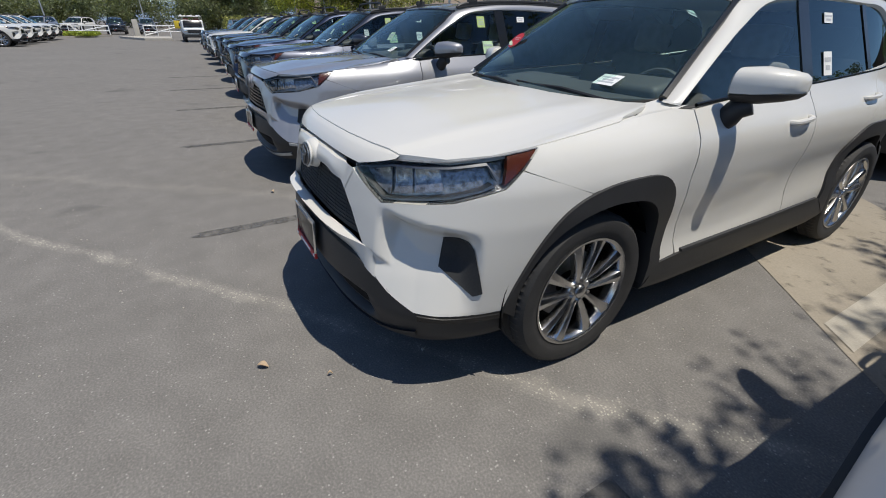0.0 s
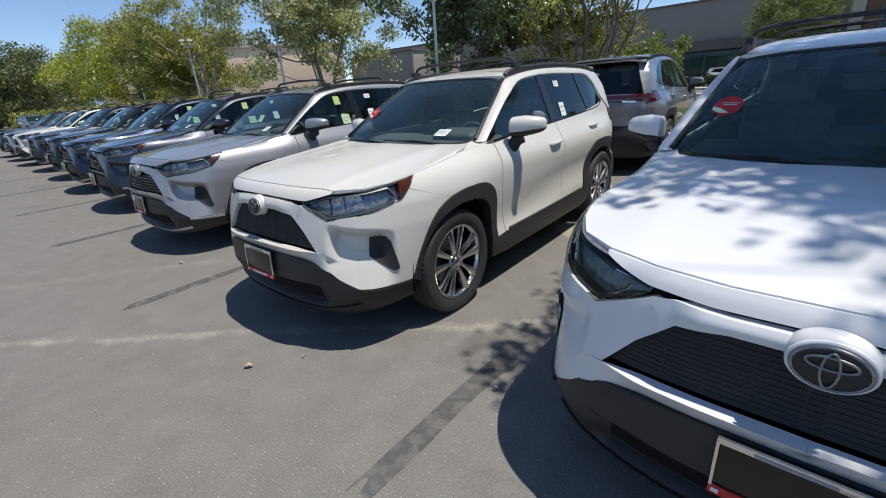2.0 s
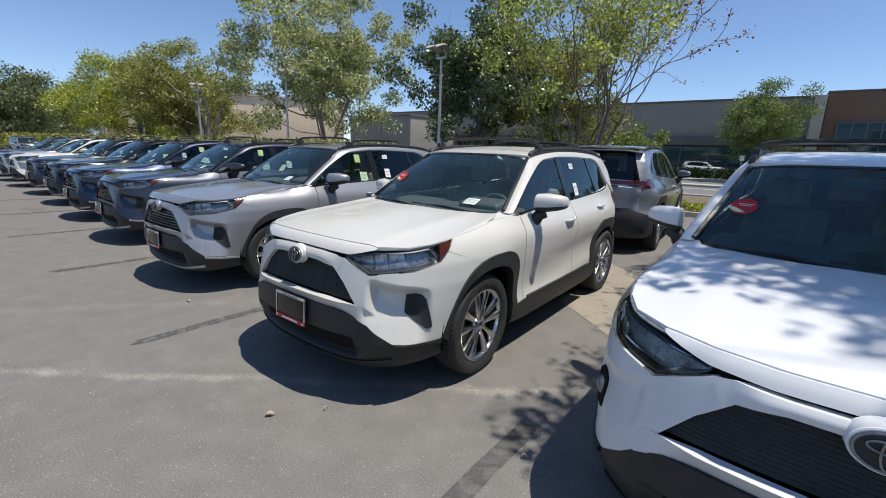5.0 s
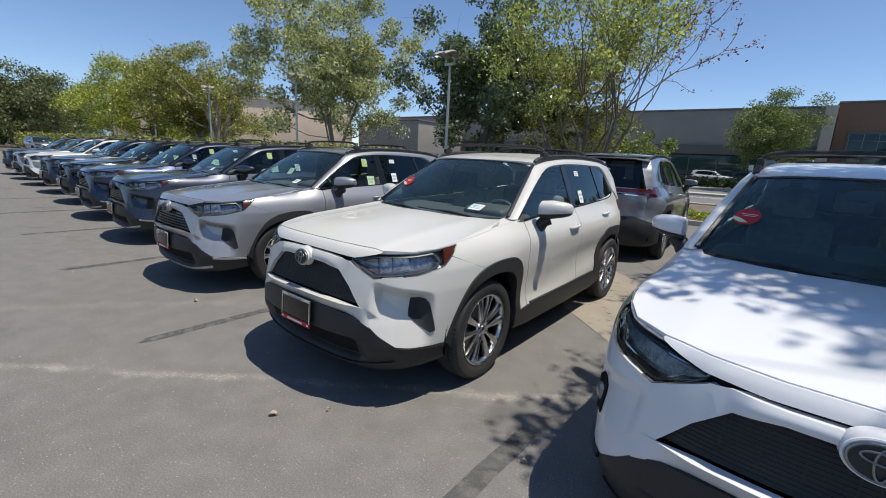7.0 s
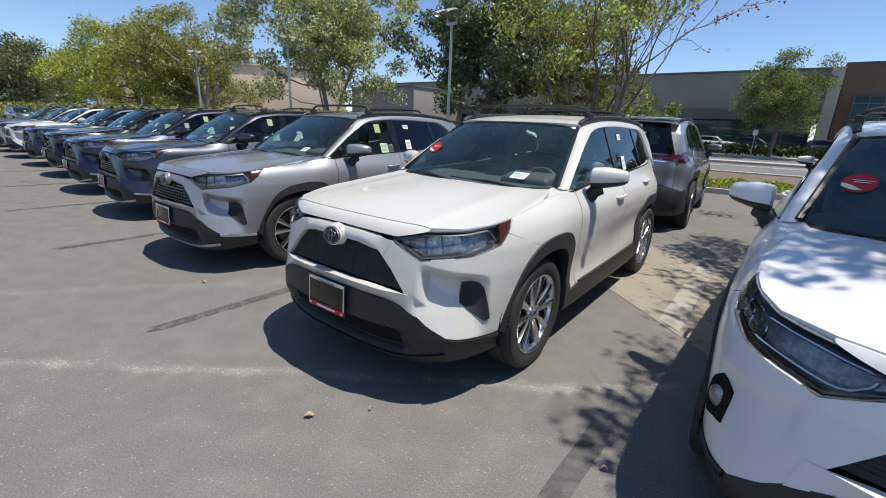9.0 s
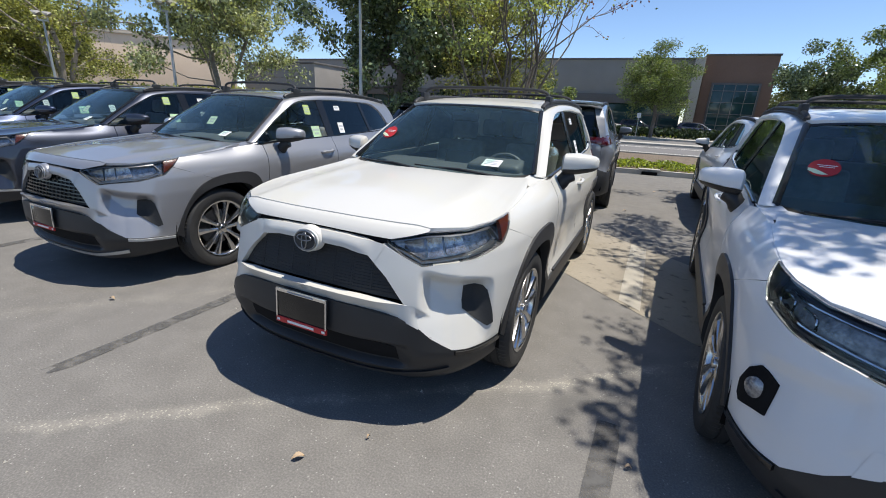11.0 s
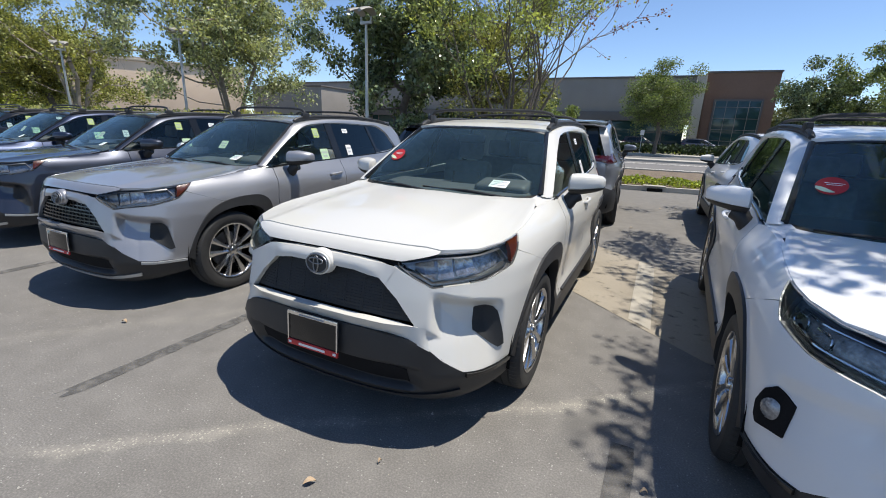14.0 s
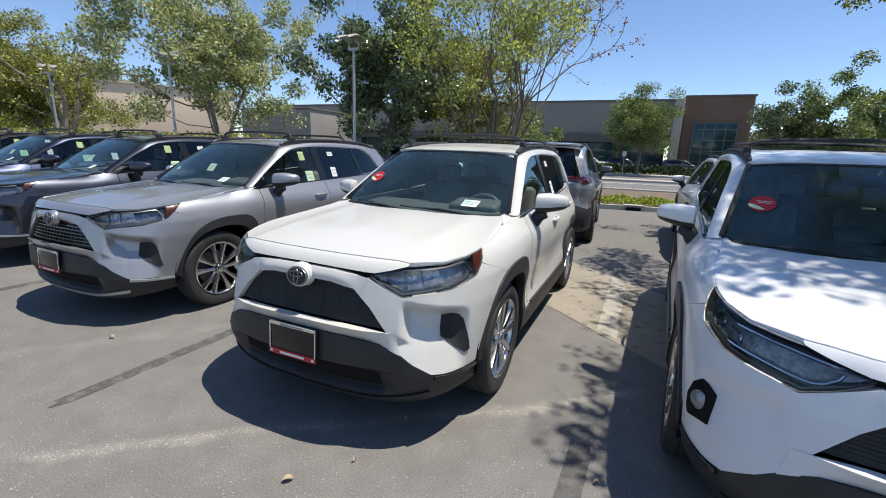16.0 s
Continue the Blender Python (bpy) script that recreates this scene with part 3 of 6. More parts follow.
def build_wheel(side):
    """Tyre, rim with five twin spokes, hub cap and brake disc; its face looks to +x times side."""
    n, half = 144, [(0.3685, 0.004), (0.367, 0.041), (0.359, 0.043), (0.359, 0.050), (0.3665, 0.052), (0.366, 0.085), (0.357, 0.100), (0.345, 0.108), (0.343, 0.111), (0.335, 0.113), (0.30, 0.113), (0.285, 0.110), (0.262, 0.10)]
    prof = [(r, -0.78 * x) for r, x in reversed(half)] + [(0.360, -0.003), (0.360, 0.003)] + half
    tyre = lathe(prof, n)
    tv = [list(v) for v in tyre[0]]
    for i in range(0, n, 2):
        for k, (r, x) in enumerate(prof):
            if 0.038 < abs(x) < 0.102 and r > 0.35:
                v = tv[i * len(prof) + k]
                v[1], v[2] = v[1] * 0.982, v[2] * 0.982
    tyre = (tv, tyre[1])
    rim = lathe([(0.255, -0.09), (0.248, -0.06), (0.235, 0.0), (0.236, 0.07), (0.243, 0.094), (0.252, 0.104), (0.262, 0.106), (0.264, 0.098)], 72)
    disc = lathe([(0.06, 0.0), (0.165, 0.0), (0.165, -0.02), (0.06, -0.02)], 48)
    # near-black disc stands for the shade between the spokes
    backing = lathe([(0.0, -0.035), (0.24, -0.035)], 40)
    sp = []
    for i in range(5):
        for s in (-1, 1):
            bm = bmesh.new()
            steps = [(0.045, 0.080, 0.016, 0.018), (0.10, 0.090, 0.018, 0.029), (0.17, 0.095, 0.025, 0.047), (0.215, 0.097, 0.031, 0.060), (0.245, 0.097, 0.044, 0.072)]
            ring = []
            for r, lift, half, off in steps:
                ring.append([bm.verts.new((lift + dx, s * off + dy, r)) for dx, dy in ((0.005, -s * half * 0.15), (-0.002, half * 0.8), (-0.016, half), (-0.034, half), (-0.034, -half), (-0.016, -half), (-0.002, -half * 0.8))])
            for a, b in zip(ring, ring[1:]):
                for k in range(7):
                    bm.faces.new((a[k], a[(k + 1) % 7], b[(k + 1) % 7], b[k]))
            bmesh.ops.recalc_face_normals(bm, faces=bm.faces)
            bm.transform(Matrix.Rotation(2 * math.pi * i / 5, 4, "X"))
            bm.verts.index_update()
            sp.append(([v.co.copy() for v in bm.verts], [tuple(v.index for v in f.verts) for f in bm.faces]))
            bm.free()
    cap = lathe([(0.0, 0.100), (0.022, 0.099), (0.030, 0.094), (0.032, 0.084), (0.062, 0.080), (0.070, 0.066), (0.070, 0.04)], 32)
    nuts = [moved(lathe([(0.0, 0.094), (0.008, 0.094), (0.010, 0.088), (0.010, 0.07)], 6), Matrix.Rotation(2 * math.pi * (i + 0.5) / 5, 4, "X") @ pose(0, 0, 0.049)) for i in range(5)]
    out = {"tyre": (tyre, "rubber"), "rim": (rim, "alloy"), "brake_disc": (disc, "steel"), "wheel_well": (backing, "dark"), "hub": (join_data(cap, *nuts), "alloy")}
    out["spokes"] = (join_data(*sp), "alloy")
    flip = Matrix.Rotation(math.pi, 4, "Z") if side < 0 else Matrix.Identity(4)
    return {k: (moved(d, flip), m) for k, (d, m) in out.items()}


# meshes that every SUV shares
def wheel(parent, x, y, side):
    hub = new("wheel", None)
    hub.parent = parent
    hub.matrix_basis = pose(x, y, 0.366)
    for k, (d, m) in build_wheel(side).items():
        if k == "wheel_well":
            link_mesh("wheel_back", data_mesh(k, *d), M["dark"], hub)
        elif k == "spokes":
            link_mesh("spokes", data_mesh(k, *d), M["alloy"], hub, smooth=25)
        else:
            link_mesh(k, data_mesh(k, *d), M[m], hub)


def steering_wheel(parent):
    d = [(0.185 * math.cos(a), 0, 0.185 * math.sin(a)) for a in np.linspace(0, 2 * math.pi, 33)]
    data = join_data(tube_data(d, 0.016, 8, False), tube_data([(-0.18, 0, 0), (0.18, 0, 0)], 0.02, 6), tube_data([(0, 0, 0), (0, 0, -0.18)], 0.02, 6))
    bm = box((0.16, 0.06, 0.12), pose(0, 0.02, -0.01), 0.025)
    bm.verts.index_update()
    data = join_data(data, ([v.co.copy() for v in bm.verts], [tuple(v.index for v in f.verts) for f in bm.faces]))
    bm.free()
    link_mesh("steering_wheel", data_mesh("steering_wheel", *moved(data, pose(0.37, 0.92, 1.03, -25))), M["trim"], parent)


def seat(parent, x, y, wide, heads):
    for name, bm in (("seat_cushion", box((wide, 0.52, 0.16), pose(x, y, 0.62, 8), 0.05, 3)), ("seat_back", box((wide, 0.14, 0.62), pose(x, y + 0.30, 0.93, -14), 0.055, 3))):
        part(name, bm, M["seat"], parent)
    for h in heads:
        part("headrest", box((0.26, 0.10, 0.19), pose(h, y + 0.43, 1.34, -10), 0.045, 3), M["seat"], parent)


def sticker(parent, name, size, m, material, bars=0):
    """A paper sheet with plain bars for its print."""
    s = part(name, box((size[0], 0.0012, size[1]), m, 0), M[material], parent, smooth=0)
    for k in range(bars):
        w = size[0] * (0.8 if k % 2 == 0 else 0.55)
        part("print_bar", box((w, 0.0006, size[1] * 0.35 / bars), m @ pose(0, -0.0016, size[1] * (0.33 - 0.66 * (k + 0.5) / bars)), 0), M["print"], s, smooth=0)
    return s


def suv(name, label, colour, roof, m, group, hybrid=False, stickers=(), chrome_grille=False, crossbars=True):
    """A mid-size SUV: skin panels, lamps, glass, cabin, wheels. Front axle at y = 0, nose towards -y."""
    car = thing(name, label, "car", group, "", m)
    SHAPE["hollow"] = 0.25 if hybrid else 1.0
    P = M[colour]
    black = M["plastic"]
    # --- nose; the white twin's bonnet shuts a little lower
    dip = 0.016 if hybrid else 0.0
    low_top = [X(0, 0.612), X(0.30, 0.606), X(0.50, 0.588), X(0.575, 0.56), X(0.735, 0.425), X(0.79, 0.412), Y(-0.40, 0.40)]
    low_bot = [X(0, 0.215), X(0.30, 0.215), X(0.50, 0.222), X(0.575, 0.225), X(0.735, 0.24), X(0.79, 0.25), Y(-0.40, 0.285)]
    centred("lower_bumper", ruled(list(zip(low_bot, low_top)), 8, 30, lip=0.05), black, car, "black textured lower bumper")
    # air intake recess and lip spoiler
    # near-black patch, the intake's shade given as colour
    centred("air_intake", ruled([(X(0, 0.328), X(0, 0.42)), (X(0.40, 0.328), X(0.40, 0.42)), (X(0.50, 0.335), X(0.49, 0.41))], 6, 3, off=0.003, lip=0.003), M["recess_shade_black"], car, "black lower air intake")
    centred("skid_trim", ruled([(X(0, 0.235), X(0, 0.262)), (X(0.45, 0.24), X(0.45, 0.268)), (X(0.735, 0.29), X(0.735, 0.32))], 8, 2, off=0.012, lip=0.02), M["galv"] if chrome_grille else M["plastic"], car)
    pair("lip_trim", ruled([(X(0.745, 0.395), X(0.745, 0.418)), (X(0.80, 0.385), X(0.80, 0.405)), (Y(-0.42, 0.375), Y(-0.42, 0.395))], 6, 2, off=0.014, lip=0.02), M["galv"] if chrome_grille else M["gloss_black"], car)
    centred("grille_bar", ruled([(X(0, 0.612), X(0, 0.672)), (X(0.30, 0.606), X(0.30, 0.668)), (X(0.50, 0.588), X(0.50, 0.655)), (X(0.600, 0.540), X(0.580, 0.648))], 6, 4, f=lambda u, z, off=0.0: skin(u, z, (off + 0.8 * (z - 0.655)) * (1 - ease(u, X(0.38, 0)[0], X(0.565, 0)[0])) + 0.002), off=0.022, lip=0.05), P, car)
    g_bot = [X(0, 0.676), X(0.30, 0.672), X(0.50, 0.66), X(0.555, 0.650), X(0.575, 0.652)]
    g_top = [X(0, 0.878), X(0.20, 0.876), X(0.335, 0.855), X(0.555, 0.676), X(0.575, 0.658)]
    centred("grille", ruled([(b, t) for b, t in zip(g_bot, g_top)], 8, 8, off=-0.030, lip=0.0), M["mesh_black"], car)
    slats = []
    step, deep = (0.0275, 0.010) if chrome_grille else (0.0146, 0.0035)
    for k in range(7 if chrome_grille else 13):
        z = 0.688 + step * k
        wide = 0.55 - max(0.0, z - 0.675) * 1.18
        slats.append(ruled([(X(0, z), X(0, z + deep)), (X(wide * 0.5, z), X(wide * 0.5, z + deep)), (X(wide, z - 0.004), X(wide, z - 0.004 + deep))], 6, 1, off=-0.018 if chrome_grille else -0.0262, lip=0.014 if chrome_grille else 0.004))
    ribs = []
    for k in range(9):
        x = 0.055 * k + 0.02
        top = min(0.868, 0.672 + (0.548 - x) * 0.85)
        if top > 0.72:
            ribs.append(ruled([(X(x, 0.682), X(x, top)), (X(x + 0.006, 0.682), X(x + 0.006, top))], 1, 6, off=-0.018 if chrome_grille else -0.0266, lip=0.016 if chrome_grille else 0.003))
    centred("grille_slats", join_data(*slats, *(ribs if chrome_grille else ribs[::2])), M["mesh_black"] if not chrome_grille else M["gloss_black"], car, "dark grille mesh")
    centred("nose_bar", ruled([(X(0, 0.878), X(0, 0.936 - dip)), (X(0.20, 0.876), X(0.20, 0.933 - dip)), (X(0.335, 0.855), X(0.35, 0.922)), (X(0.37, 0.826), X(0.42, 0.912))], 8, 4, f=lambda u, z, off=0.0: skin(u, z, off * (1 - ease(u, X(0.26, 0)[0], X(0.37, 0)[0])) + 0.002), off=0.012, lip=0.05, bulge=0.008), P, car)
    centred("bonnet_slot", ruled([(X(0, 0.928 - dip), X(0, 0.968 - dip)), (X(0.25, 0.924 - dip), X(0.25, 0.964 - dip)), (X(0.43, 0.912), X(0.43, 0.955))], 8, 2, off=-0.02, lip=0.0), M["recess_shade_black"], car)
    centred("bonnet_lip", ruled([(X(0, 0.949 - dip), X(0, 1.003 - 1.4 * dip)), (X(0.25, 0.945 - dip), X(0.25, 1.002 - 1.4 * dip)), (X(0.44, 0.938), X(0.44, 0.999 - dip)), (X(0.56, 0.964), X(0.56, 0.996 - 0.5 * dip)), (X(0.63, 0.979), X(0.64, 0.987))], 8, 4, off=0.001, lip=0.03), P, car)
    # cheeks between grille, lamp and wheel
    low = [X(0.572, 0.60), X(0.592, 0.552), X(0.65, 0.495), X(0.735, 0.425), X(0.79, 0.412), Y(-0.52, 0.404), Y(-0.41, 0.40), Y(-0.36, 0.54), Y(-0.285, 0.685), Y(-0.22, 0.758), Y(-0.12, 0.820), Y(-0.07, 0.838)]
    brow = [X(0.435, 0.768), X(0.49, 0.770), X(0.61, 0.776), X(0.70, 0.780), Y(-0.62, 0.783), Y(-0.50, 0.788), Y(-0.41, 0.794), Y(-0.35, 0.798), Y(-0.28, 0.806), Y(-0.22, 0.815), Y(-0.125, 0.833), Y(-0.07, 0.840)]
    top = [X(0.335, 0.853), X(0.405, 0.913), X(0.602, 0.828), X(0.68, 0.842), Y(-0.60, 0.857), Y(-0.50, 0.880), Y(-0.42, 0.900), Y(-0.38, 0.930), Y(-0.345, 0.955), Y(-0.29, 0.934), Y(-0.19, 0.892), Y(-0.07, 0.842)]
    pair("bumper_side", join_data(ruled(list(zip(low, brow)), 12, 44, lip=0.03), ruled(list(zip(brow, top)), 8, 10, lip=0.03)), P, car)
    if hybrid:
        vent = [(Y(-0.622, 0.538), Y(-0.622, 0.668)), (Y(-0.58, 0.526), Y(-0.58, 0.680)), (Y(-0.535, 0.513), Y(-0.535, 0.690)), (Y(-0.485, 0.499), Y(-0.495, 0.655)), (Y(-0.462, 0.520), Y(-0.458, 0.580))]
    else:
        vent = [(Y(-0.647, 0.597), Y(-0.645, 0.607)), (Y(-0.620, 0.575), Y(-0.628, 0.706)), (Y(-0.545, 0.508), Y(-0.565, 0.710)), (Y(-0.522, 0.490), Y(-0.538, 0.704)), (Y(-0.488, 0.503), Y(-0.520, 0.680))]
    # patch on the skin; the twin's near-black stands for recess shade
    pair("bumper_vent", ruled(vent, 7, 14, off=0.006, lip=0.03), M["mesh_black"] if not hybrid else M["recess_shade_black"], car, "black bumper vent")
    for s in (1, -1) if hybrid else ():
        fog = moved(lathe([(0.0, 0.012), (0.03, 0.010), (0.040, 0.002), (0.044, 0.0), (0.046, -0.02)], 24), Matrix.Translation(skin(*(Y(-0.545, 0.595)), 0.006)) @ pose(0, 0, 0, 0, 0, -42))
        d = fog if s > 0 else mirrored(fog)
        link_mesh("fog_lamp", data_mesh("fog_lamp", *d), M["lamp_smoke"], car)
    # --- headlamps
    lamp = [(X(0.43, 0.918), X(0.425, 0.935)), (X(0.515, 0.868), X(0.52, 0.955)), (X(0.602, 0.832), X(0.62, 0.975)), (Y(-0.61, 0.858), Y(-0.62, 0.985)), (Y(-0.50, 0.884), Y(-0.50, 0.997)), (Y(-0.42, 0.904), Y(-0.42, 1.004)), (Y(-0.343, 0.959), Y(-0.33, 1.014)), (Y(-0.30, 0.994), Y(-0.262, 1.022))]
    for s in (1, -1):
        f = (lambda d: d) if s > 0 else mirrored
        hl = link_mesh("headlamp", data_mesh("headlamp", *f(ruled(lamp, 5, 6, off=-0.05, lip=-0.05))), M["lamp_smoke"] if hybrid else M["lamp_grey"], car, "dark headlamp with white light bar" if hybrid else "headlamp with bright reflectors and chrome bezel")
        link_mesh("lamp_lens", data_mesh("lamp_lens", *f(ruled(lamp, 5, 6, off=0.002, lip=0.0))), M["lens"], hl).visible_shadow = False
        low = [(X(0.47, 0.895), X(0.462, 0.901)), (X(0.52, 0.874), X(0.525, 0.881)), (X(0.60, 0.839), X(0.602, 0.846)), (Y(-0.61, 0.868), Y(-0.61, 0.876)), (Y(-0.50, 0.891), Y(-0.50, 0.899)), (Y(-0.455, 0.906), Y(-0.46, 0.916))]
        top = [(X(0.44, 0.922), X(0.44, 0.927)), (X(0.62, 0.954), X(0.62, 0.960)), (Y(-0.61, 0.964), Y(-0.61, 0.970)), (Y(-0.47, 0.976), Y(-0.475, 0.984)), (Y(-0.445, 0.925), Y(-0.433, 0.933))]
        link_mesh("bezel", data_mesh("bezel", *f(join_data(ruled(low, 4, 2, off=-0.012, lip=0.03), ruled(top, 4, 2, off=-0.012, lip=0.03)))), M["alloy_dark"] if hybrid else M["steel"], hl, "" if hybrid else "bright steel bezel")
        if not hybrid:
            cup = [(X(0.505, 0.896), X(0.50, 0.924)), (X(0.555, 0.872), X(0.545, 0.934)), (X(0.618, 0.856), X(0.600, 0.944))]
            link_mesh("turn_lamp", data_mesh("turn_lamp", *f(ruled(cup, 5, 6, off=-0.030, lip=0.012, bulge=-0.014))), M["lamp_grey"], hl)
            for low, high in (((0.632, 0.858), (0.622, 0.946)), ((0.722, 0.874), (0.712, 0.955))):
                wide = 0.078
                bowl = [(X(low[0], low[1]), X(high[0], high[1])), (X(low[0] + wide * 0.5, low[1] + 0.006), X(high[0] + wide * 0.5, high[1] + 0.004)), (X(low[0] + wide, low[1] + 0.014), X(high[0] + wide, high[1] + 0.008))]
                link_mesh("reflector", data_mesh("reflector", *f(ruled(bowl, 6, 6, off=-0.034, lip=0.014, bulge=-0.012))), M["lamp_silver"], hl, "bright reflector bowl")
        if hybrid:
            for line in ([X(0.50, 0.918), X(0.52, 0.892), X(0.60, 0.866), Y(-0.62, 0.886), Y(-0.52, 0.908), Y(-0.46, 0.922), Y(-0.44, 0.965)], [X(0.50, 0.934), X(0.60, 0.944), Y(-0.60, 0.958), Y(-0.46, 0.972)], [Y(-0.64, 0.893), Y(-0.62, 0.930), Y(-0.56, 0.942)], [Y(-0.53, 0.912), Y(-0.515, 0.945), Y(-0.47, 0.955)]):
                link_mesh("light_bar", data_mesh("light_bar", *f(tube_data(spline([tuple(skin(*q, -0.018)) for q in line], 5), 0.0055, 6))), M["chrome"], hl, "thin silver light bar")
        link_mesh("side_marker", data_mesh("side_marker", *f(ruled([(Y(-0.425, 0.912), Y(-0.395, 1.002)), (Y(-0.345, 0.965), Y(-0.33, 1.009)), (Y(-0.305, 0.995), Y(-0.275, 1.017))], 4, 4, off=-0.004, lip=0.02))), M["alloy_dark"] if hybrid else M["amber"], hl, "smoked side marker" if hybrid else "amber red side marker")
    # --- wings, doors, quarters
    wing = [(Y(-0.064, 0.842), Y(-0.339, 0.957)), (Y(-0.05, 0.846), Y(-0.305, 0.990)), (Y(-0.02, 0.850), Y(-0.262, 1.025)), (Y(0.05, 0.860), Y(-0.02, 1.045)), (Y(0.18, 0.868), Y(0.22, 1.066)), (Y(0.33, 0.853), Y(0.36, 1.085)), (Y(0.42, 0.795), Y(0.50, 1.10)), (Y(0.473, 0.70), Y(0.605, 1.09)), (Y(0.49, 0.56), Y(0.585, 0.80)), (Y(0.485, 0.40), Y(0.64, 0.40))]
    pair("front_wing", ruled(wing, 5, 10, lip=0.025), P, car)
    fd = [(Y(0.645, 0.415), Y(0.592, 0.80)), (Y(0.66, 0.415), Y(0.612, 1.09)), (Y(0.9, 0.415), Y(0.9, 1.112)), (Y(1.3, 0.42), Y(1.3, 1.125)), (Y(1.66, 0.425), Y(1.68, 1.14))]
    pair("front_door", ruled(fd, 8, 16, lip=0.02), P, car)
    rd = [(Y(1.666, 0.425), Y(1.686, 1.14)), (Y(1.95, 0.43), Y(2.0, 1.155)), (Y(2.155, 0.435), Y(2.3, 1.175)), (Y(2.19, 0.60), Y(2.5, 1.188)), (Y(2.29, 0.78), Y(2.66, 1.2)), (Y(2.45, 0.872), Y(2.70, 1.205))]
    pair("rear_door", ruled(rd, 6, 14, lip=0.02), P, car)
    quarter = [(Y(2.456, 0.872), Y(2.706, 1.205)), (Y(2.65, 0.885), Y(2.84, 1.215)), (Y(2.9, 0.872), Y(2.98, 1.23)), (Y(3.05, 0.78), Y(3.12, 1.25)), (Y(3.14, 0.66), Y(3.28, 1.20)), (Y(3.30, 0.62), Y(3.40, 1.13)), (R(0.80, 0.62), R(0.82, 1.06)), (R(0.70, 0.62), R(0.70, 0.98))]
    pair("rear_quarter", ruled(quarter, 6, 12, lip=0.02), P, car)
    # --- black cladding
    arch = [(Y(-0.365, 0.36), Y(-0.41, 0.40)), (Y(-0.36, 0.47), Y(-0.372, 0.52)), (Y(-0.31, 0.60), Y(-0.31, 0.65)), (Y(-0.22, 0.695), Y(-0.225, 0.757)), (Y(-0.11, 0.75), Y(-0.12, 0.822)), (Y(0.02, 0.777), Y(0.02, 0.858)), (Y(0.15, 0.778), Y(0.18, 0.869)), (Y(0.27, 0.755), Y(0.33, 0.858)), (Y(0.35, 0.695), Y(0.425, 0.80)), (Y(0.39, 0.60), Y(0.478, 0.70)), (Y(0.40, 0.46), Y(0.495, 0.56)), (Y(0.39, 0.30), Y(0.485, 0.40))]
    pair("arch_trim", ruled(arch, 5, 4, off=0.014, lip=0.10, curve=True), black, car, "black wheel arch trim")
    arch2 = [(Y(2.30, 0.30), Y(2.15, 0.43)), (Y(2.295, 0.46), Y(2.19, 0.60)), (Y(2.36, 0.66), Y(2.29, 0.78)), (Y(2.48, 0.755), Y(2.45, 0.872)), (Y(2.65, 0.785), Y(2.65, 0.885)), (Y(2.84, 0.765), Y(2.9, 0.872)), (Y(2.98, 0.67), Y(3.05, 0.78)), (Y(3.06, 0.55), Y(3.14, 0.66)), (Y(3.08, 0.40), Y(3.22, 0.62))]
    pair("arch_trim", ruled(arch2, 5, 4, off=0.014, lip=0.10, curve=True), black, car, "black wheel arch trim")
    pair("sill_trim", ruled([(Y(0.40, 0.26), Y(0.46, 0.40)), (Y(0.66, 0.24), Y(0.66, 0.415)), (Y(1.4, 0.24), Y(1.4, 0.42)), (Y(2.16, 0.25), Y(2.16, 0.435)), (Y(2.29, 0.30), Y(2.17, 0.44))], 6, 6, off=0.012, lip=0.06), black, car, "black sill trim")
    pair("sill_chrome", ruled([(Y(0.68, 0.418), Y(0.68, 0.432)), (Y(1.4, 0.422), Y(1.4, 0.438)), (Y(2.10, 0.435), Y(2.10, 0.45))], 6, 1, off=0.016, lip=0.02), M["plastic"], car)
    # --- tail
    centred("rear_bumper", ruled([(Y(3.10, 0.30), Y(3.2, 0.615)), (Y(3.30, 0.27), Y(3.30, 0.615)), (R(0.80, 0.26), R(0.80, 0.615)), (R(0.55, 0.25), R(0.55, 0.70)), (R(0, 0.25), R(0, 0.70))], 6, 8, off=0.012, lip=0.05), black, car)
    centred("tailgate", ruled([(R(0.695, 0.625), R(0.695, 0.98)), (R(0.55, 0.705), R(0.58, 1.125)), (R(0.3, 0.705), R(0.3, 1.13)), (R(0, 0.705), R(0, 1.13))], 6, 10, lip=0.02), P, car)
    pair("tail_lamp", ruled([(Y(3.13, 1.035), Y(3.24, 1.17)), (Y(3.28, 1.015), Y(3.30, 1.165)), (R(0.74, 1.01), R(0.74, 1.155)), (R(0.60, 1.035), R(0.62, 1.128)), (R(0.40, 1.06), R(0.40, 1.118))], 5, 5, off=0.004, lip=0.03, bulge=0.005), M["red"], car, "red tail lamp")
    centred("tail_trim", ruled([(R(0.40, 1.06), R(0.40, 1.118)), (R(0, 1.065), R(0, 1.12))], 6, 2, off=0.004, lip=0.02), M["red"], car, "dark red tail bar")
    centred("tail_chrome", ruled([(R(0.55, 1.015), R(0.55, 1.03)), (R(0, 1.04), R(0, 1.055))], 6, 1, off=0.010, lip=0.02), M["chrome"], car)
    pane(centred("rear_screen", ruled([(R(0.66, 1.135), (R(0.60, 1.55))), (R(0.4, 1.135), R(0.36, 1.565)), (R(0, 1.14), R(0, 1.57))], 6, 8, lip=0.0), M["privacy"], car))
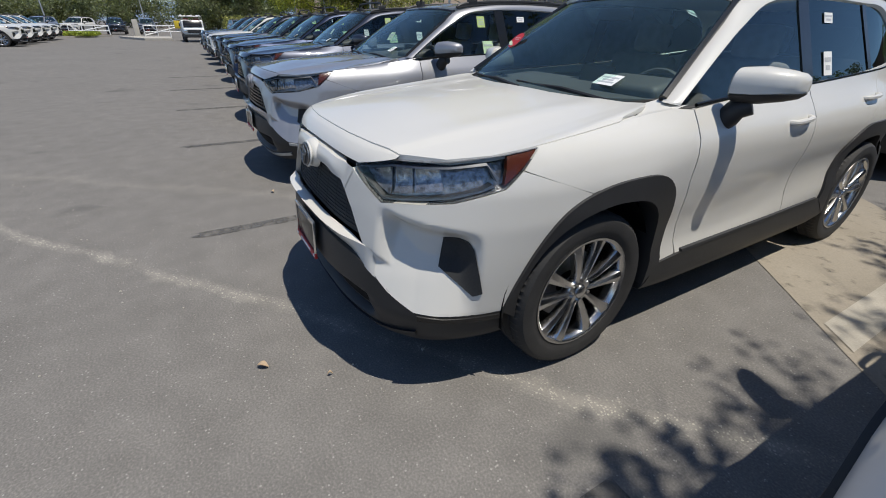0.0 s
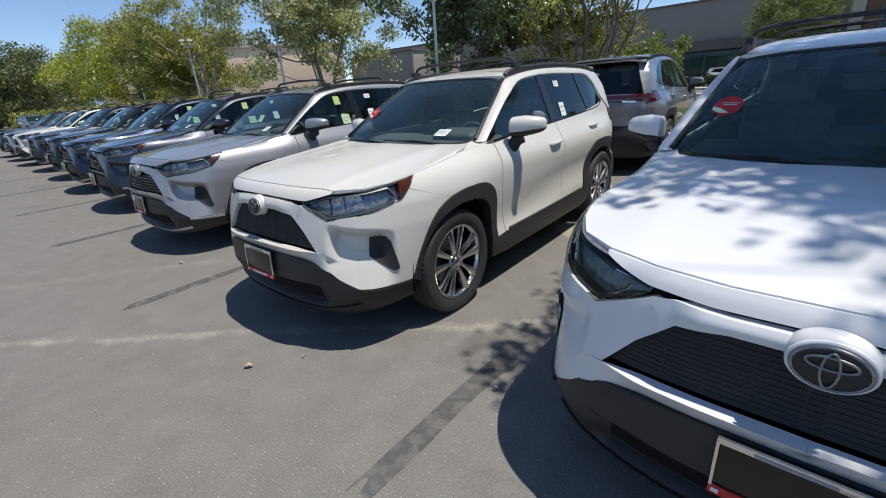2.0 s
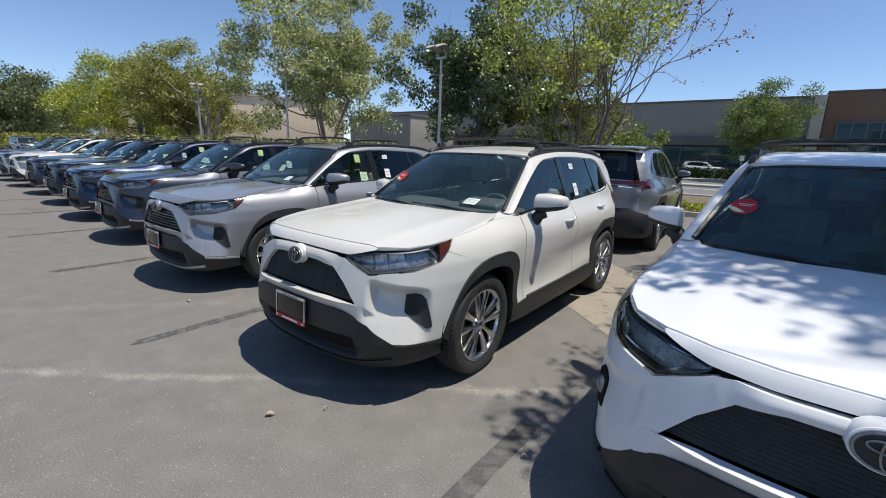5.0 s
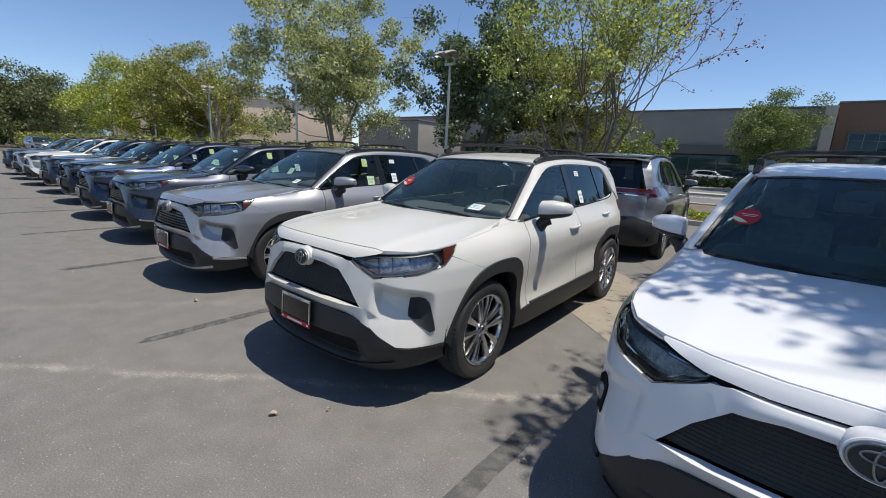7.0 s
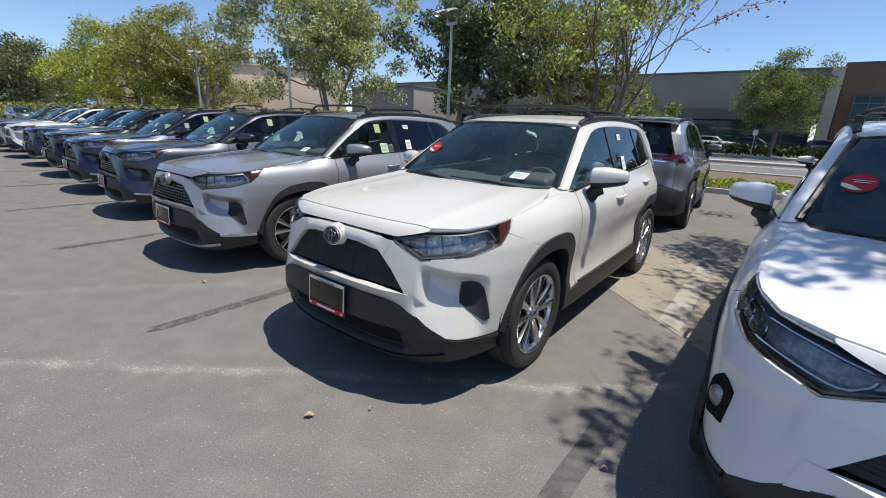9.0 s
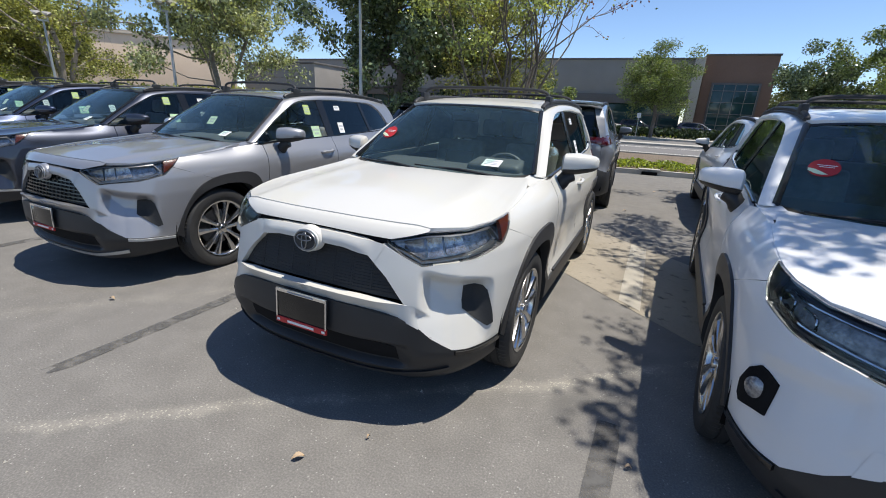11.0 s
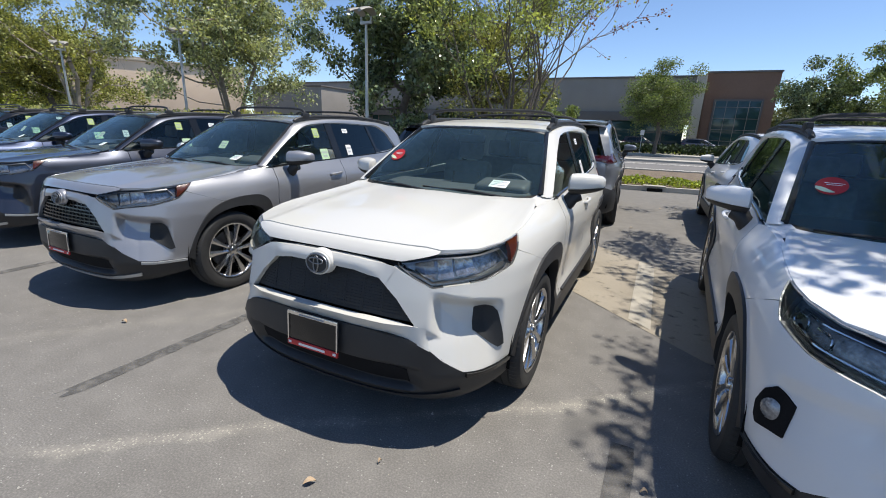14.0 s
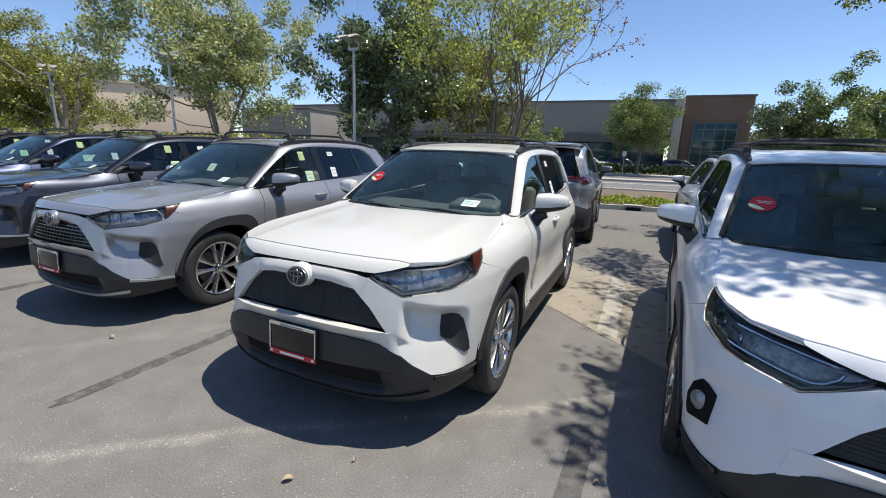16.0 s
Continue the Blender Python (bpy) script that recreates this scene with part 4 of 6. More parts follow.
    pair("spoiler_side", ruled([(R(0.665, 1.13), R(0.60, 1.555)), (R(0.64, 1.135), R(0.58, 1.555))], 3, 8, off=0.008, lip=0.02), M["gloss_black"], car)
    outer = ((0.705, 3.365, 1.12), (0.690, 3.372, 1.17), (0.660, 3.34, 1.29), (0.633, 3.295, 1.40), (0.583, 3.20, 1.53))
    pair("rear_pillar", ruled([(o, tuple(skin(*R(0.665 - 0.153 * (o[2] - 1.13), o[2]), 0.004))) for o in outer], 5, 5, f=free3, off=0.006, lip=0.03), P, car)
    pair("rear_corner", ruled([(Y(3.16, 1.10), Y(3.14, 1.22)), (Y(3.30, 1.06), Y(3.26, 1.19)), (R(0.80, 1.0), R(0.77, 1.155)), (R(0.64, 1.0), R(0.66, 1.14))], 6, 5, off=-0.008, lip=0.02), P, car)
    part("rear_plate", box((0.31, 0.008, 0.155), pose(0, 3.592, 0.83), 0.003), M["ink"], car)
    # --- bonnet, screen, roof
    ends = [X(0, 1.008 - 1.4 * dip), X(0.22, 1.007 - 1.4 * dip), X(0.44, 1.004 - dip), X(0.56, 1.001 - 0.5 * dip), X(0.64, 0.992), Y(-0.62, 0.993), Y(-0.45, 1.006), Y(-0.33, 1.020), Y(-0.23, 1.031), Y(-0.02, 1.050), Y(0.10, 1.060), Y(0.20, 1.069)]
    backs = [(0, 0.30, 1.085), (0.22, 0.315, 1.086), (0.44, 0.365, 1.094), (0.56, 0.40, 1.10), (0.62, 0.42, 1.103), (0.65, 0.435, 1.106), (0.69, 0.445, 1.110), (0.71, 0.43, 1.110), (0.725, 0.40, 1.106), (0.74, 0.34, 1.098), (0.75, 0.29, 1.088), (0.757, 0.24, 1.080)]
    bonnet = [(tuple(skin(*e, -0.002)), t) for e, t in zip(ends, backs)]

    def hood(x, y, z, off=0.0):
        # a crowned middle, two long creases, a rounded nose
        v = ease(y, -0.78, -0.35) * (1 - ease(y, 0.1, 0.7) * 0.6)
        rise = 0.034 * v * (1 - ease(x, 0.0, 0.78)) + 0.005 * v * math.exp(-((x - 0.50) / 0.07) ** 2)
        return Vector((x, y, z + rise + off))

    centred("bonnet", ruled(bonnet, 6, 20, f=hood, lip=0.02), P, car)
    centred("cowl", ruled([((0, 0.27, 1.06), (0, 0.40, 1.085)), ((0.45, 0.335, 1.065), (0.45, 0.46, 1.10)), ((0.70, 0.43, 1.085), (0.72, 0.54, 1.12))], 6, 2, f=free3, lip=0.0), M["plastic"], car)
    screen = [((0, 0.335, 1.075), (0, 1.06, 1.562)), ((0.38, 0.375, 1.085), (0.32, 1.075, 1.557)), ((0.60, 0.45, 1.105), (0.49, 1.11, 1.545)), ((0.722, 0.535, 1.135), (0.575, 1.15, 1.53))]
    pane(centred("windscreen", ruled(screen, 6, 10, f=free3, lip=0.0, curve=True, bulge=0.03), M["screen"], car))
    band = [((0, 1.045, 1.552), (0, 1.062, 1.563)), ((0.32, 1.06, 1.547), (0.32, 1.077, 1.558)), ((0.49, 1.095, 1.535), (0.49, 1.112, 1.546)), ((0.57, 1.135, 1.52), (0.575, 1.152, 1.531))]
    centred("screen_band", ruled(band, 5, 1, f=free3, off=0.006, lip=0.004, curve=True), M["gloss_black"], car)
    for x0, x1, up in ((0.52, -0.06, 0.03), (-0.08, -0.56, 0.02)):
        a = Vector((x0, 0.36 + 0.10 * abs(x0), 1.098))
        e = Vector((x1, 0.375 + 0.10 * abs(x1) + up, 1.098 + up * 0.67))
        arm = link_mesh("wiper", data_mesh("wiper", *tube_data([a, a.lerp(e, 0.5) + Vector((0, -0.012, 0.016)), e], [0.011, 0.008, 0.006], 6)), M["plastic"], car, "black wiper arm")
        link_mesh("wiper_blade", data_mesh("wiper_blade", *tube_data([a.lerp(e, 0.25) + Vector((0, -0.012, 0.006)), e + (e - a) * 0.12 + Vector((0, -0.01, 0.004))], 0.006, 5)), M["rubber"], arm)
    cant = [((0.802, 0.535, 1.108), (0.740, 0.495, 1.118)), ((0.797, 0.575, 1.142), (0.728, 0.53, 1.137)), ((0.738, 0.855, 1.318), (0.662, 0.805, 1.315)), ((0.695, 1.055, 1.424), (0.622, 0.975, 1.42)), ((0.658, 1.285, 1.523), (0.581, 1.16, 1.537)), ((0.646, 1.62, 1.557), (0.585, 1.55, 1.597)), ((0.641, 2.0, 1.566), (0.585, 2.0, 1.618)), ((0.640, 2.4, 1.559), (0.583, 2.4, 1.618)), ((0.640, 2.70, 1.547), (0.578, 2.8, 1.60)), ((0.652, 2.92, 1.455), (0.57, 3.08, 1.575)), ((0.70, 3.06, 1.30), (0.575, 3.20, 1.54)), ((0.725, 3.14, 1.23), (0.63, 3.30, 1.40)), ((0.745, 3.22, 1.16), (0.685, 3.38, 1.15))]
    for s in (1, -1):
        edge = spline([(s * 0.728, 0.515, 1.128), (s * 0.661, 0.795, 1.31), (s * 0.62, 0.965, 1.418), (s * 0.577, 1.148, 1.533)], 6)
        link_mesh("screen_seal", data_mesh("screen_seal", *tube_data(edge, 0.019, 6)), M["gloss_black"], car)
    pair("cowl_corner", ruled([((0.66, 0.40, 1.092), (0.70, 0.52, 1.122)), ((0.76, 0.34, 1.070), (0.80, 0.54, 1.108)), ((0.79, 0.42, 1.072), (0.81, 0.58, 1.112))], 4, 3, f=free3, lip=0.0), P, car)
    pair("side_frame", ruled(cant, 6, 6, f=free3, lip=0.03, curve=True, bulge=0.014), P, car)
    top = [((0, 1.062, 1.565), (0, 3.28, 1.580)), ((0.3, 1.077, 1.560), (0.3, 3.26, 1.578)), ((0.49, 1.112, 1.549), (0.49, 3.22, 1.570)), ((0.581, 1.155, 1.534), (0.572, 3.12, 1.558))]
    RP = M[roof]
    centred("roof", ruled(top, 6, 16, f=lambda x, y, z, off=0.0: Vector((x, y, z + 0.090 * math.sin(math.pi * min(max((y - 1.055) / 2.45, 0), 1)) ** 0.62 + off)), lip=0.02), RP, car)
    centred("spoiler", ruled([((0, 3.26, 1.585), (0, 3.42, 1.565)), ((0.4, 3.24, 1.58), (0.38, 3.39, 1.56)), ((0.575, 3.12, 1.56), (0.59, 3.30, 1.53))], 6, 3, f=free3, lip=0.03), P, car)
    part("sunroof", box((0.84, 0.56, 0.012), pose(0, 2.2, 1.6565), 0.005), M["gloss_black"], car, "dark glass sunroof")
    ant = part("roof_antenna", box((0.045, 0.13, 0.055), pose(0, 3.05, 1.645), 0.018), RP, car)
    # --- rails and crossbars
    for s in (1, -1):
        line = spline([(s * 0.578, 1.17, 1.565), (s * 0.580, 1.28, 1.600), (s * 0.582, 1.6, 1.628), (s * 0.582, 2.2, 1.645), (s * 0.578, 2.8, 1.622), (s * 0.57, 3.02, 1.592)], 8)
        rail = link_mesh("roof_rail", data_mesh("roof_rail", *tube_data(line, [0.012] + [0.019] * (len(line) - 2) + [0.012], 8)), M["plastic"], car, "black roof rail")
        edge = spline([(s * 0.588, 1.17, 1.566), (s * 0.59, 1.5, 1.602), (s * 0.592, 2.2, 1.622), (s * 0.585, 2.8, 1.60), (s * 0.575, 3.12, 1.572)], 8)
        link_mesh("roof_ditch", data_mesh("roof_ditch", *tube_data(edge, 0.012, 6)), M["plastic"], car)
    if crossbars:
        for y in (1.36, 2.38):
            bar = link_mesh("crossbar", data_mesh("crossbar", *tube_data(spline([(-0.575, y, 1.655), (-0.535, y, 1.692), (-0.40, y, 1.708), (0, y, 1.715), (0.40, y, 1.708), (0.535, y, 1.692), (0.575, y, 1.655)], 6), 0.0135, 8)), M["plastic"], car, "black roof crossbar")
            for s in (1, -1):
                part("bar_foot", box((0.045, 0.11, 0.075), pose(s * 0.578, y, 1.625), 0.016), M["plastic"], bar)
    # --- side glass
    fg = [(Y(0.585, 1.104), Y(0.585, 1.145)), (Y(0.75, 1.117), Y(0.75, 1.252)), (Y(0.90, 1.124), Y(0.90, 1.343)), (Y(1.1, 1.13), Y(1.1, 1.444)), (Y(1.3, 1.136), Y(1.3, 1.522)), (Y(1.45, 1.14), Y(1.45, 1.546)), (Y(1.635, 1.146), Y(1.605, 1.556))]
    pane(*pair("door_window", ruled(fg, 5, 8, off=-0.012, lip=0.0), M["door_glass"], car))
    pair("pillar_trim", ruled([(Y(1.635, 1.14), Y(1.60, 1.556)), (Y(1.75, 1.145), Y(1.715, 1.56))], 2, 6, off=-0.006, lip=0.01), M["gloss_black"], car)
    rg = [(Y(1.75, 1.15), Y(1.715, 1.56)), (Y(2.1, 1.165), Y(2.05, 1.563)), (Y(2.52, 1.185), Y(2.42, 1.557))]
    pane(*pair("door_window", ruled(rg, 5, 8, off=-0.012, lip=0.0), M["privacy"], car))
    pair("pillar_trim", ruled([(Y(2.52, 1.18), Y(2.42, 1.557)), (Y(2.575, 1.185), Y(2.475, 1.555))], 2, 6, off=-0.006, lip=0.01), M["gloss_black"], car)
    pane(*pair("quarter_window", ruled([(Y(2.575, 1.188), Y(2.475, 1.555)), (Y(2.8, 1.20), Y(2.70, 1.547)), (Y(2.97, 1.225), Y(2.92, 1.456)), (Y(3.06, 1.255), Y(3.05, 1.305))], 5, 6, off=-0.012, lip=0.0), M["privacy"], car))
    belt = [skin(*Y(y, z - 0.004), -0.005) for y, z in ((0.64, 1.110), (0.9, 1.124), (1.3, 1.136), (1.68, 1.148), (2.1, 1.165), (2.52, 1.185), (2.8, 1.20), (2.97, 1.225), (3.05, 1.25))]
    pair("belt_trim", tube_data(spline([tuple(q) for q in belt], 4), 0.0085, 6), M["gloss_black"], car)
    # --- handles and mirrors
    for s in (1, -1):
        f = (lambda d: d) if s > 0 else mirrored
        for y, z in ((1.50, 0.985), (2.46, 1.045)):
            at = skin(*Y(y, z), 0.022)
            h = tube_data(spline([(at.x - 0.03, y - 0.105, z - 0.008), (at.x, y - 0.08, z - 0.004), (at.x + 0.006, y, z), (at.x, y + 0.08, z + 0.004), (at.x - 0.03, y + 0.105, z + 0.006)], 5), 0.014, 8)
            link_mesh("door_handle", data_mesh("door_handle", *f(h)), P, car)
        sweep = [(0.80, 0.0, 0.0), (0.858, 0.055, 0.058), (0.872, 0.078, 0.074), (0.95, 0.092, 0.078), (1.03, 0.080, 0.064), (1.070, 0.064, 0.052), (1.086, 0.046, 0.038), (1.092, 0.024, 0.022)]

        def shell(z0, z1, grow=0.0):
            verts, faces, n = [], [], 20
            for x, dy, dz in sweep[1:]:
                for k in range(n):
                    a = 2 * math.pi * k / n
                    c, d = math.cos(a), math.sin(a)
                    z = 1.186 + 0.05 * (x - 0.86) + (dz + grow) * math.copysign(abs(d) ** 0.78, d)
                    back = 0.82 + (x - 0.86) * 0.42
                    verts.append((x, back + (dy + grow) * math.copysign(abs(c) ** 0.78, c) * (1.0 if c < 0 else 0.55), min(max(z, z0 + 0.10 * (x - 0.95)), z1 + 0.10 * (x - 0.95))))
            for i in range(len(sweep) - 2):
                for k in range(n):
                    a, b = i * n + k, i * n + (k + 1) % n
                    faces.append((a, b, b + n, a + n))
            faces += [tuple(range(n))[::-1], tuple(range((len(sweep) - 2) * n, (len(sweep) - 1) * n))]
            return verts, faces

        mir = link_mesh("door_mirror", data_mesh("door_mirror", *f(shell(1.158, 1.32))), P, car, "door mirror with black base")
        link_mesh("mirror_base", data_mesh("mirror_base", *f(shell(1.08, 1.157, -0.003))), M["plastic"], mir)
        link_mesh("mirror_foot", data_mesh("mirror_foot", *f(tube_data([(0.93, 0.86, 1.11), (0.885, 0.84, 1.09), (0.86, 0.83, 1.05), (0.845, 0.83, 1.03)], [0.045, 0.05, 0.052, 0.05], 10))), M["plastic"], mir)
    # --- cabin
    # near-black blocks added to fill the hollow body with shade
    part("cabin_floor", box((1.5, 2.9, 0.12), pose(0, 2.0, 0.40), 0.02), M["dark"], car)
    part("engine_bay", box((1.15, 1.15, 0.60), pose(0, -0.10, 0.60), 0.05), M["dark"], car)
    part("underbody", box((1.30, 3.7, 0.12), pose(0, 1.45, 0.28), 0.02), M["dark"], car)
    part("dashboard", box((1.42, 0.62, 0.30), pose(0, 0.72, 0.95, 4), 0.09, 4), M["trim"], car)
    part("instrument_hood", box((0.42, 0.26, 0.12), pose(0.37, 0.80, 1.105, 8), 0.05, 4), M["trim"], car)
    part("dash_screen", box((0.24, 0.03, 0.15), pose(0, 0.90, 1.13, -14), 0.01), M["gloss_black"], car)
    steering_wheel(car)
    for x in (0.37, -0.37):
        seat(car, x, 1.45, 0.50, (x,))
    seat(car, 0, 2.40, 1.28, (-0.4, 0, 0.4))
    part("headliner", box((1.08, 1.9, 0.02), pose(0, 2.25, 1.56), 0.005), M["headliner"], car)
    part("rear_mirror", box((0.24, 0.04, 0.07), pose(0, 0.98, 1.47, -10), 0.02), M["gloss_black"], car)
    for s in (1, -1):
        part("door_card", box((0.03, 2.1, 0.50), pose(s * 0.745, 1.7, 0.835), 0.01), M["trim"], car)
        for y in (0.032, 2.69):
            # liner whose near-black holds the shade of the wheel arch
            liner = lathe([(0.02, -0.12), (0.43, -0.12), (0.43, 0.12)], 32)
            keep = [q for q in liner[1] if all(liner[0][i][2] > -0.13 for i in q)]
            d = moved((liner[0], keep), pose(0.745, y, 0.39))
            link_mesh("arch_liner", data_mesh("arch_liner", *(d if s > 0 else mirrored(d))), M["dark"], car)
        for y in (0.032, 2.69):
            wheel(car, s * 0.788, y, s)
    # --- badge, plate, paper
    back = thing_part("badge", car, pose(0, -0.880, 0.882, -7) @ Matrix.Scale(0.94 if hybrid else 0.88, 4))
    pod = [[(0.094 * r * math.cos(q), 0.004 + 0.050 * (1 - (1 - r ** 4) ** 0.5), 0.074 * r * math.sin(q) + 0.010) for q in (2 * math.pi * k / 36 for k in range(36))] for r in (0.02, 0.3, 0.5, 0.65, 0.78, 0.88, 0.95, 1.0)]
    link_mesh("badge_pod", data_mesh("badge_pod", [v for row in pod for v in row], [(i * 36 + k, i * 36 + (k + 1) % 36, (i + 1) * 36 + (k + 1) % 36, (i + 1) * 36 + k) for i in range(7) for k in range(36)]), P, back, "painted dome round the badge", 60)
    link_mesh("badge_ring", data_mesh("badge_ring", *ellipse_ring(0.074, 0.052, 0.0042)), M["steel"], back)
    link_mesh("badge_disc", data_mesh("badge_disc", *ellipse_disc(0.074, 0.052)), M["plastic"], back)
    link_mesh("badge_loop", data_mesh("badge_loop", *moved(ellipse_ring(0.048, 0.016, 0.0038), pose(0, -0.008, 0.016))), M["steel"], back)
    link_mesh("badge_stem", data_mesh("badge_stem", *moved(ellipse_ring(0.017, 0.044, 0.0038), pose(0, -0.007, -0.002))), M["steel"], back)
    link_mesh("badge_collar", data_mesh("badge_collar", *moved(ellipse_ring(0.082, 0.059, 0.006), pose(0, 0.010, 0.002))), P, back)
    plate = thing_part("plate_holder", car, pose(-0.01, -0.918, 0.527, -3))
    part("plate_panel", box((0.305, 0.006, 0.155), pose(0, 0, 0), 0.002), M["gloss_black"], plate)
    for name_, w, h, x, z in (("plate_frame", 0.322, 0.018, 0, 0.081), ("plate_frame", 0.009, 0.17, -0.1575, 0), ("plate_frame", 0.009, 0.17, 0.1575, 0)):
        part(name_, box((w, 0.012, h), pose(x, -0.003, z), 0.003), M["chrome"], plate)
    part("plate_band", box((0.325, 0.012, 0.030), pose(0, -0.003, -0.080), 0.003), M["red_paper"], plate)
    for x, w, z in ((0, 0.17, -0.080), (-0.145, 0.018, -0.080), (0.145, 0.018, -0.080)):
        part("print_bar", box((w, 0.002, 0.012), pose(x, -0.010, z), 0), M["paper"], plate, smooth=0)
    part("print_bar", box((0.16, 0.002, 0.008), pose(0, -0.010, 0.080), 0), M["ink"], plate, smooth=0)
    for s in stickers:
        if s == "tag":
            sticker(car, "price_tag", (0.135, 0.085), pose(0.43, 0.50, 1.178, -62, 0, -8), "paper", 3)
        elif s == "oval":
            d = moved(ellipse_disc(0.069, 0.062, 28, 0.0), pose(-0.535, 0.700, 1.321, -46, 0, -16))
            link_mesh("oval_sticker", data_mesh("oval_sticker", *d), M["red_paper"], car, "red oval sticker", smooth=0)
            at = pose(-0.535, 0.700, 1.321, -46, 0, -16)
            for k in range(2):
                part("print_bar", box((0.085 - 0.02 * k, 0.001, 0.0035), at @ pose(0.010, -0.003, 0.016 - 0.012 * k), 0), M["paper"], car, smooth=0)
            arc = [(-0.065 + 0.09 * q, -0.003, -0.006 - 0.044 * math.sin(math.pi * (0.15 + 0.5 * q))) for q in np.linspace(0, 1, 9)]
            top = [(x, y, z + 0.028 * math.sin(math.pi * min(0.2 + 0.8 * q, 1))) for (x, y, z), q in zip(arc, np.linspace(0, 1, 9))]
            d = moved((arc + top, [(k, k + 1, k + 10, k + 9) for k in range(8)]), at)
            link_mesh("sticker_swoosh", data_mesh("sticker_swoosh", *d), M["pale_paper"], car, "pale green swoosh", smooth=0)
        elif s == "yellow":
            at = skin(*Y(1.42, 1.44), -0.02)
            sticker(car, "window_sticker", (0.095, 0.11), Matrix.Translation(at) @ pose(0, 0, 0, 0, 0, 90) @ pose(0, 0, 0, -20), "yellow_paper", 3)
            sticker(car, "screen_sticker", (0.105, 0.10), pose(0.03, 0.675, 1.287, -40), "pale_paper", 2)
        elif s == "green":
            at = skin(*Y(1.47, 1.20), -0.02)
            sticker(car, "window_sticker", (0.13, 0.13), Matrix.Translation(at) @ pose(0, 0, 0, 0, 0, 90) @ pose(0, 0, 0, -20), "pale_paper", 2)
        elif s == "papers":
            for y, z, w, h in ((1.95, 1.47, 0.10, 0.055), (1.93, 1.24, 0.10, 0.13)):
                at = skin(*Y(y, z), -0.006)
                sticker(car, "window_sticker", (w, h), Matrix.Translation(at) @ pose(0, 0, 0, 0, 0, 90) @ pose(0, 0, 0, -20), "paper", 2)
    return car


def thing_part(name, parent, m):
    e = new(name)
    e.parent = parent
    e.matrix_basis = m
    return e


def repaint(car, old, fresh):
    """Another paint on a copy of a car; the meshes stay shared."""
    for o in car.children_recursive:
        if o.type == "MESH" and o.material_slots and o.material_slots[0].material == M[old]:
            o.material_slots[0].link = "OBJECT"
            o.material_slots[0].material = M[fresh]


# ---------------------------------------------------------------- ground and setting
def flat(name, points, z, material, label="", category="", thick=0.0):
    bm = bmesh.new()
    face = bm.faces.new([bm.verts.new((x, y, z)) for x, y in points])
    if face.normal.z < 0:
        face.normal_flip()
    if thick:
        ext = bmesh.ops.extrude_face_region(bm, geom=[face])
        bmesh.ops.translate(bm, verts=[v for v in ext["geom"] if isinstance(v, bmesh.types.BMVert)], vec=(0, 0, thick))
        bmesh.ops.recalc_face_normals(bm, faces=bm.faces)
    return tagged(part(name, bm, material, None, "", 30), label, category, "", "structure")


ground = flat("ground", [(-2500, -2500), (2500, -2500), (2500, 2500), (-2500, 2500)], 0.0, M["asphalt"], "worn grey asphalt of the car park", "ground")
flat("concrete_patch", [(-1.6, 4.0), (0.30, 2.33), (0.76, 1.92), (1.53, 1.24), (3.6, -0.55), (4.55, 0.55), (2.50, 2.45), (1.78, 3.10), (1.30, 3.52), (-0.6, 5.2)], 0.004, M["tan"], "tan concrete strip crossing the asphalt", "pavement")
flat("worn_line", [(1.38, 1.42), (1.56, 1.27), (1.56, 3.25), (1.38, 3.40)], 0.008, M["tan_pale"], "pale worn stall line on concrete", "road marking")
rag = random.Random(8)
for k in range(-5, 3):
    x = 1.465 + 2.87 * k
    far = -0.3 if k == 0 else 4.4
    ends = [(x + 0.055 - 0.11 * q / 6, -1.38 + rag.uniform(-0.10, 0.05)) for q in range(7)]
    sides = [(x - 0.055 + rag.uniform(-0.01, 0.006), y) for y in (-1.1, -0.8, -0.45)] + [(x - 0.055, far), (x + 0.055, far)] + [(x + 0.055 + rag.uniform(-0.006, 0.01), y) for y in (-0.45, -0.8, -1.1)]
    flat("stall_line", ends + sides, 0.004, M["seal"], "blacked-out stall line on asphalt", "road marking")


def kerb_y(x):
    return 11.6 + 0.12 * x


def strip(name, y0, y1, z0, thick, material, label, category, x0=-140, x1=90):
    """A band that runs along the street."""
    return flat(name, [(x0, y0 + 0.12 * x0), (x1, y0 + 0.12 * x1), (x1, y1 + 0.12 * x1), (x0, y1 + 0.12 * x0)], z0, material, label, category, thick)


strip("kerb", 11.6, 11.76, 0.0, 0.14, M["concrete"], "pale concrete kerb along the planting strip", "kerb")
strip("planting_soil", 11.76, 19.4, 0.0, 0.10, M["soil"], "soil of the planting strip", "ground")
strip("kerb", 19.4, 19.56, 0.0, 0.15, M["concrete"], "pale concrete kerb beside the street", "kerb")
strip("road", 19.56, 40.0, 0.006, 0.0, M["road"], "asphalt street behind the car park", "road")
for y in (22.0, 27.0, 27.4, 34.0):
    strip("road_line", y, y + 0.16, 0.012, 0.0, M["line"], "worn pale line on the street", "road marking")
strip("median", 29.6, 31.4, 0.0, 0.14, M["concrete"], "pale concrete median of the street", "kerb")
strip("pavement", 40.0, 42.4, 0.0, 0.15, M["concrete"], "pale concrete pavement across the street", "pavement")
drain = thing("kerb_drain", "dark kerb drain opening at the planting strip", "drain", "", "", pose(1.42, kerb_y(1.42) - 0.02, 0.0, 0, 0, 7))
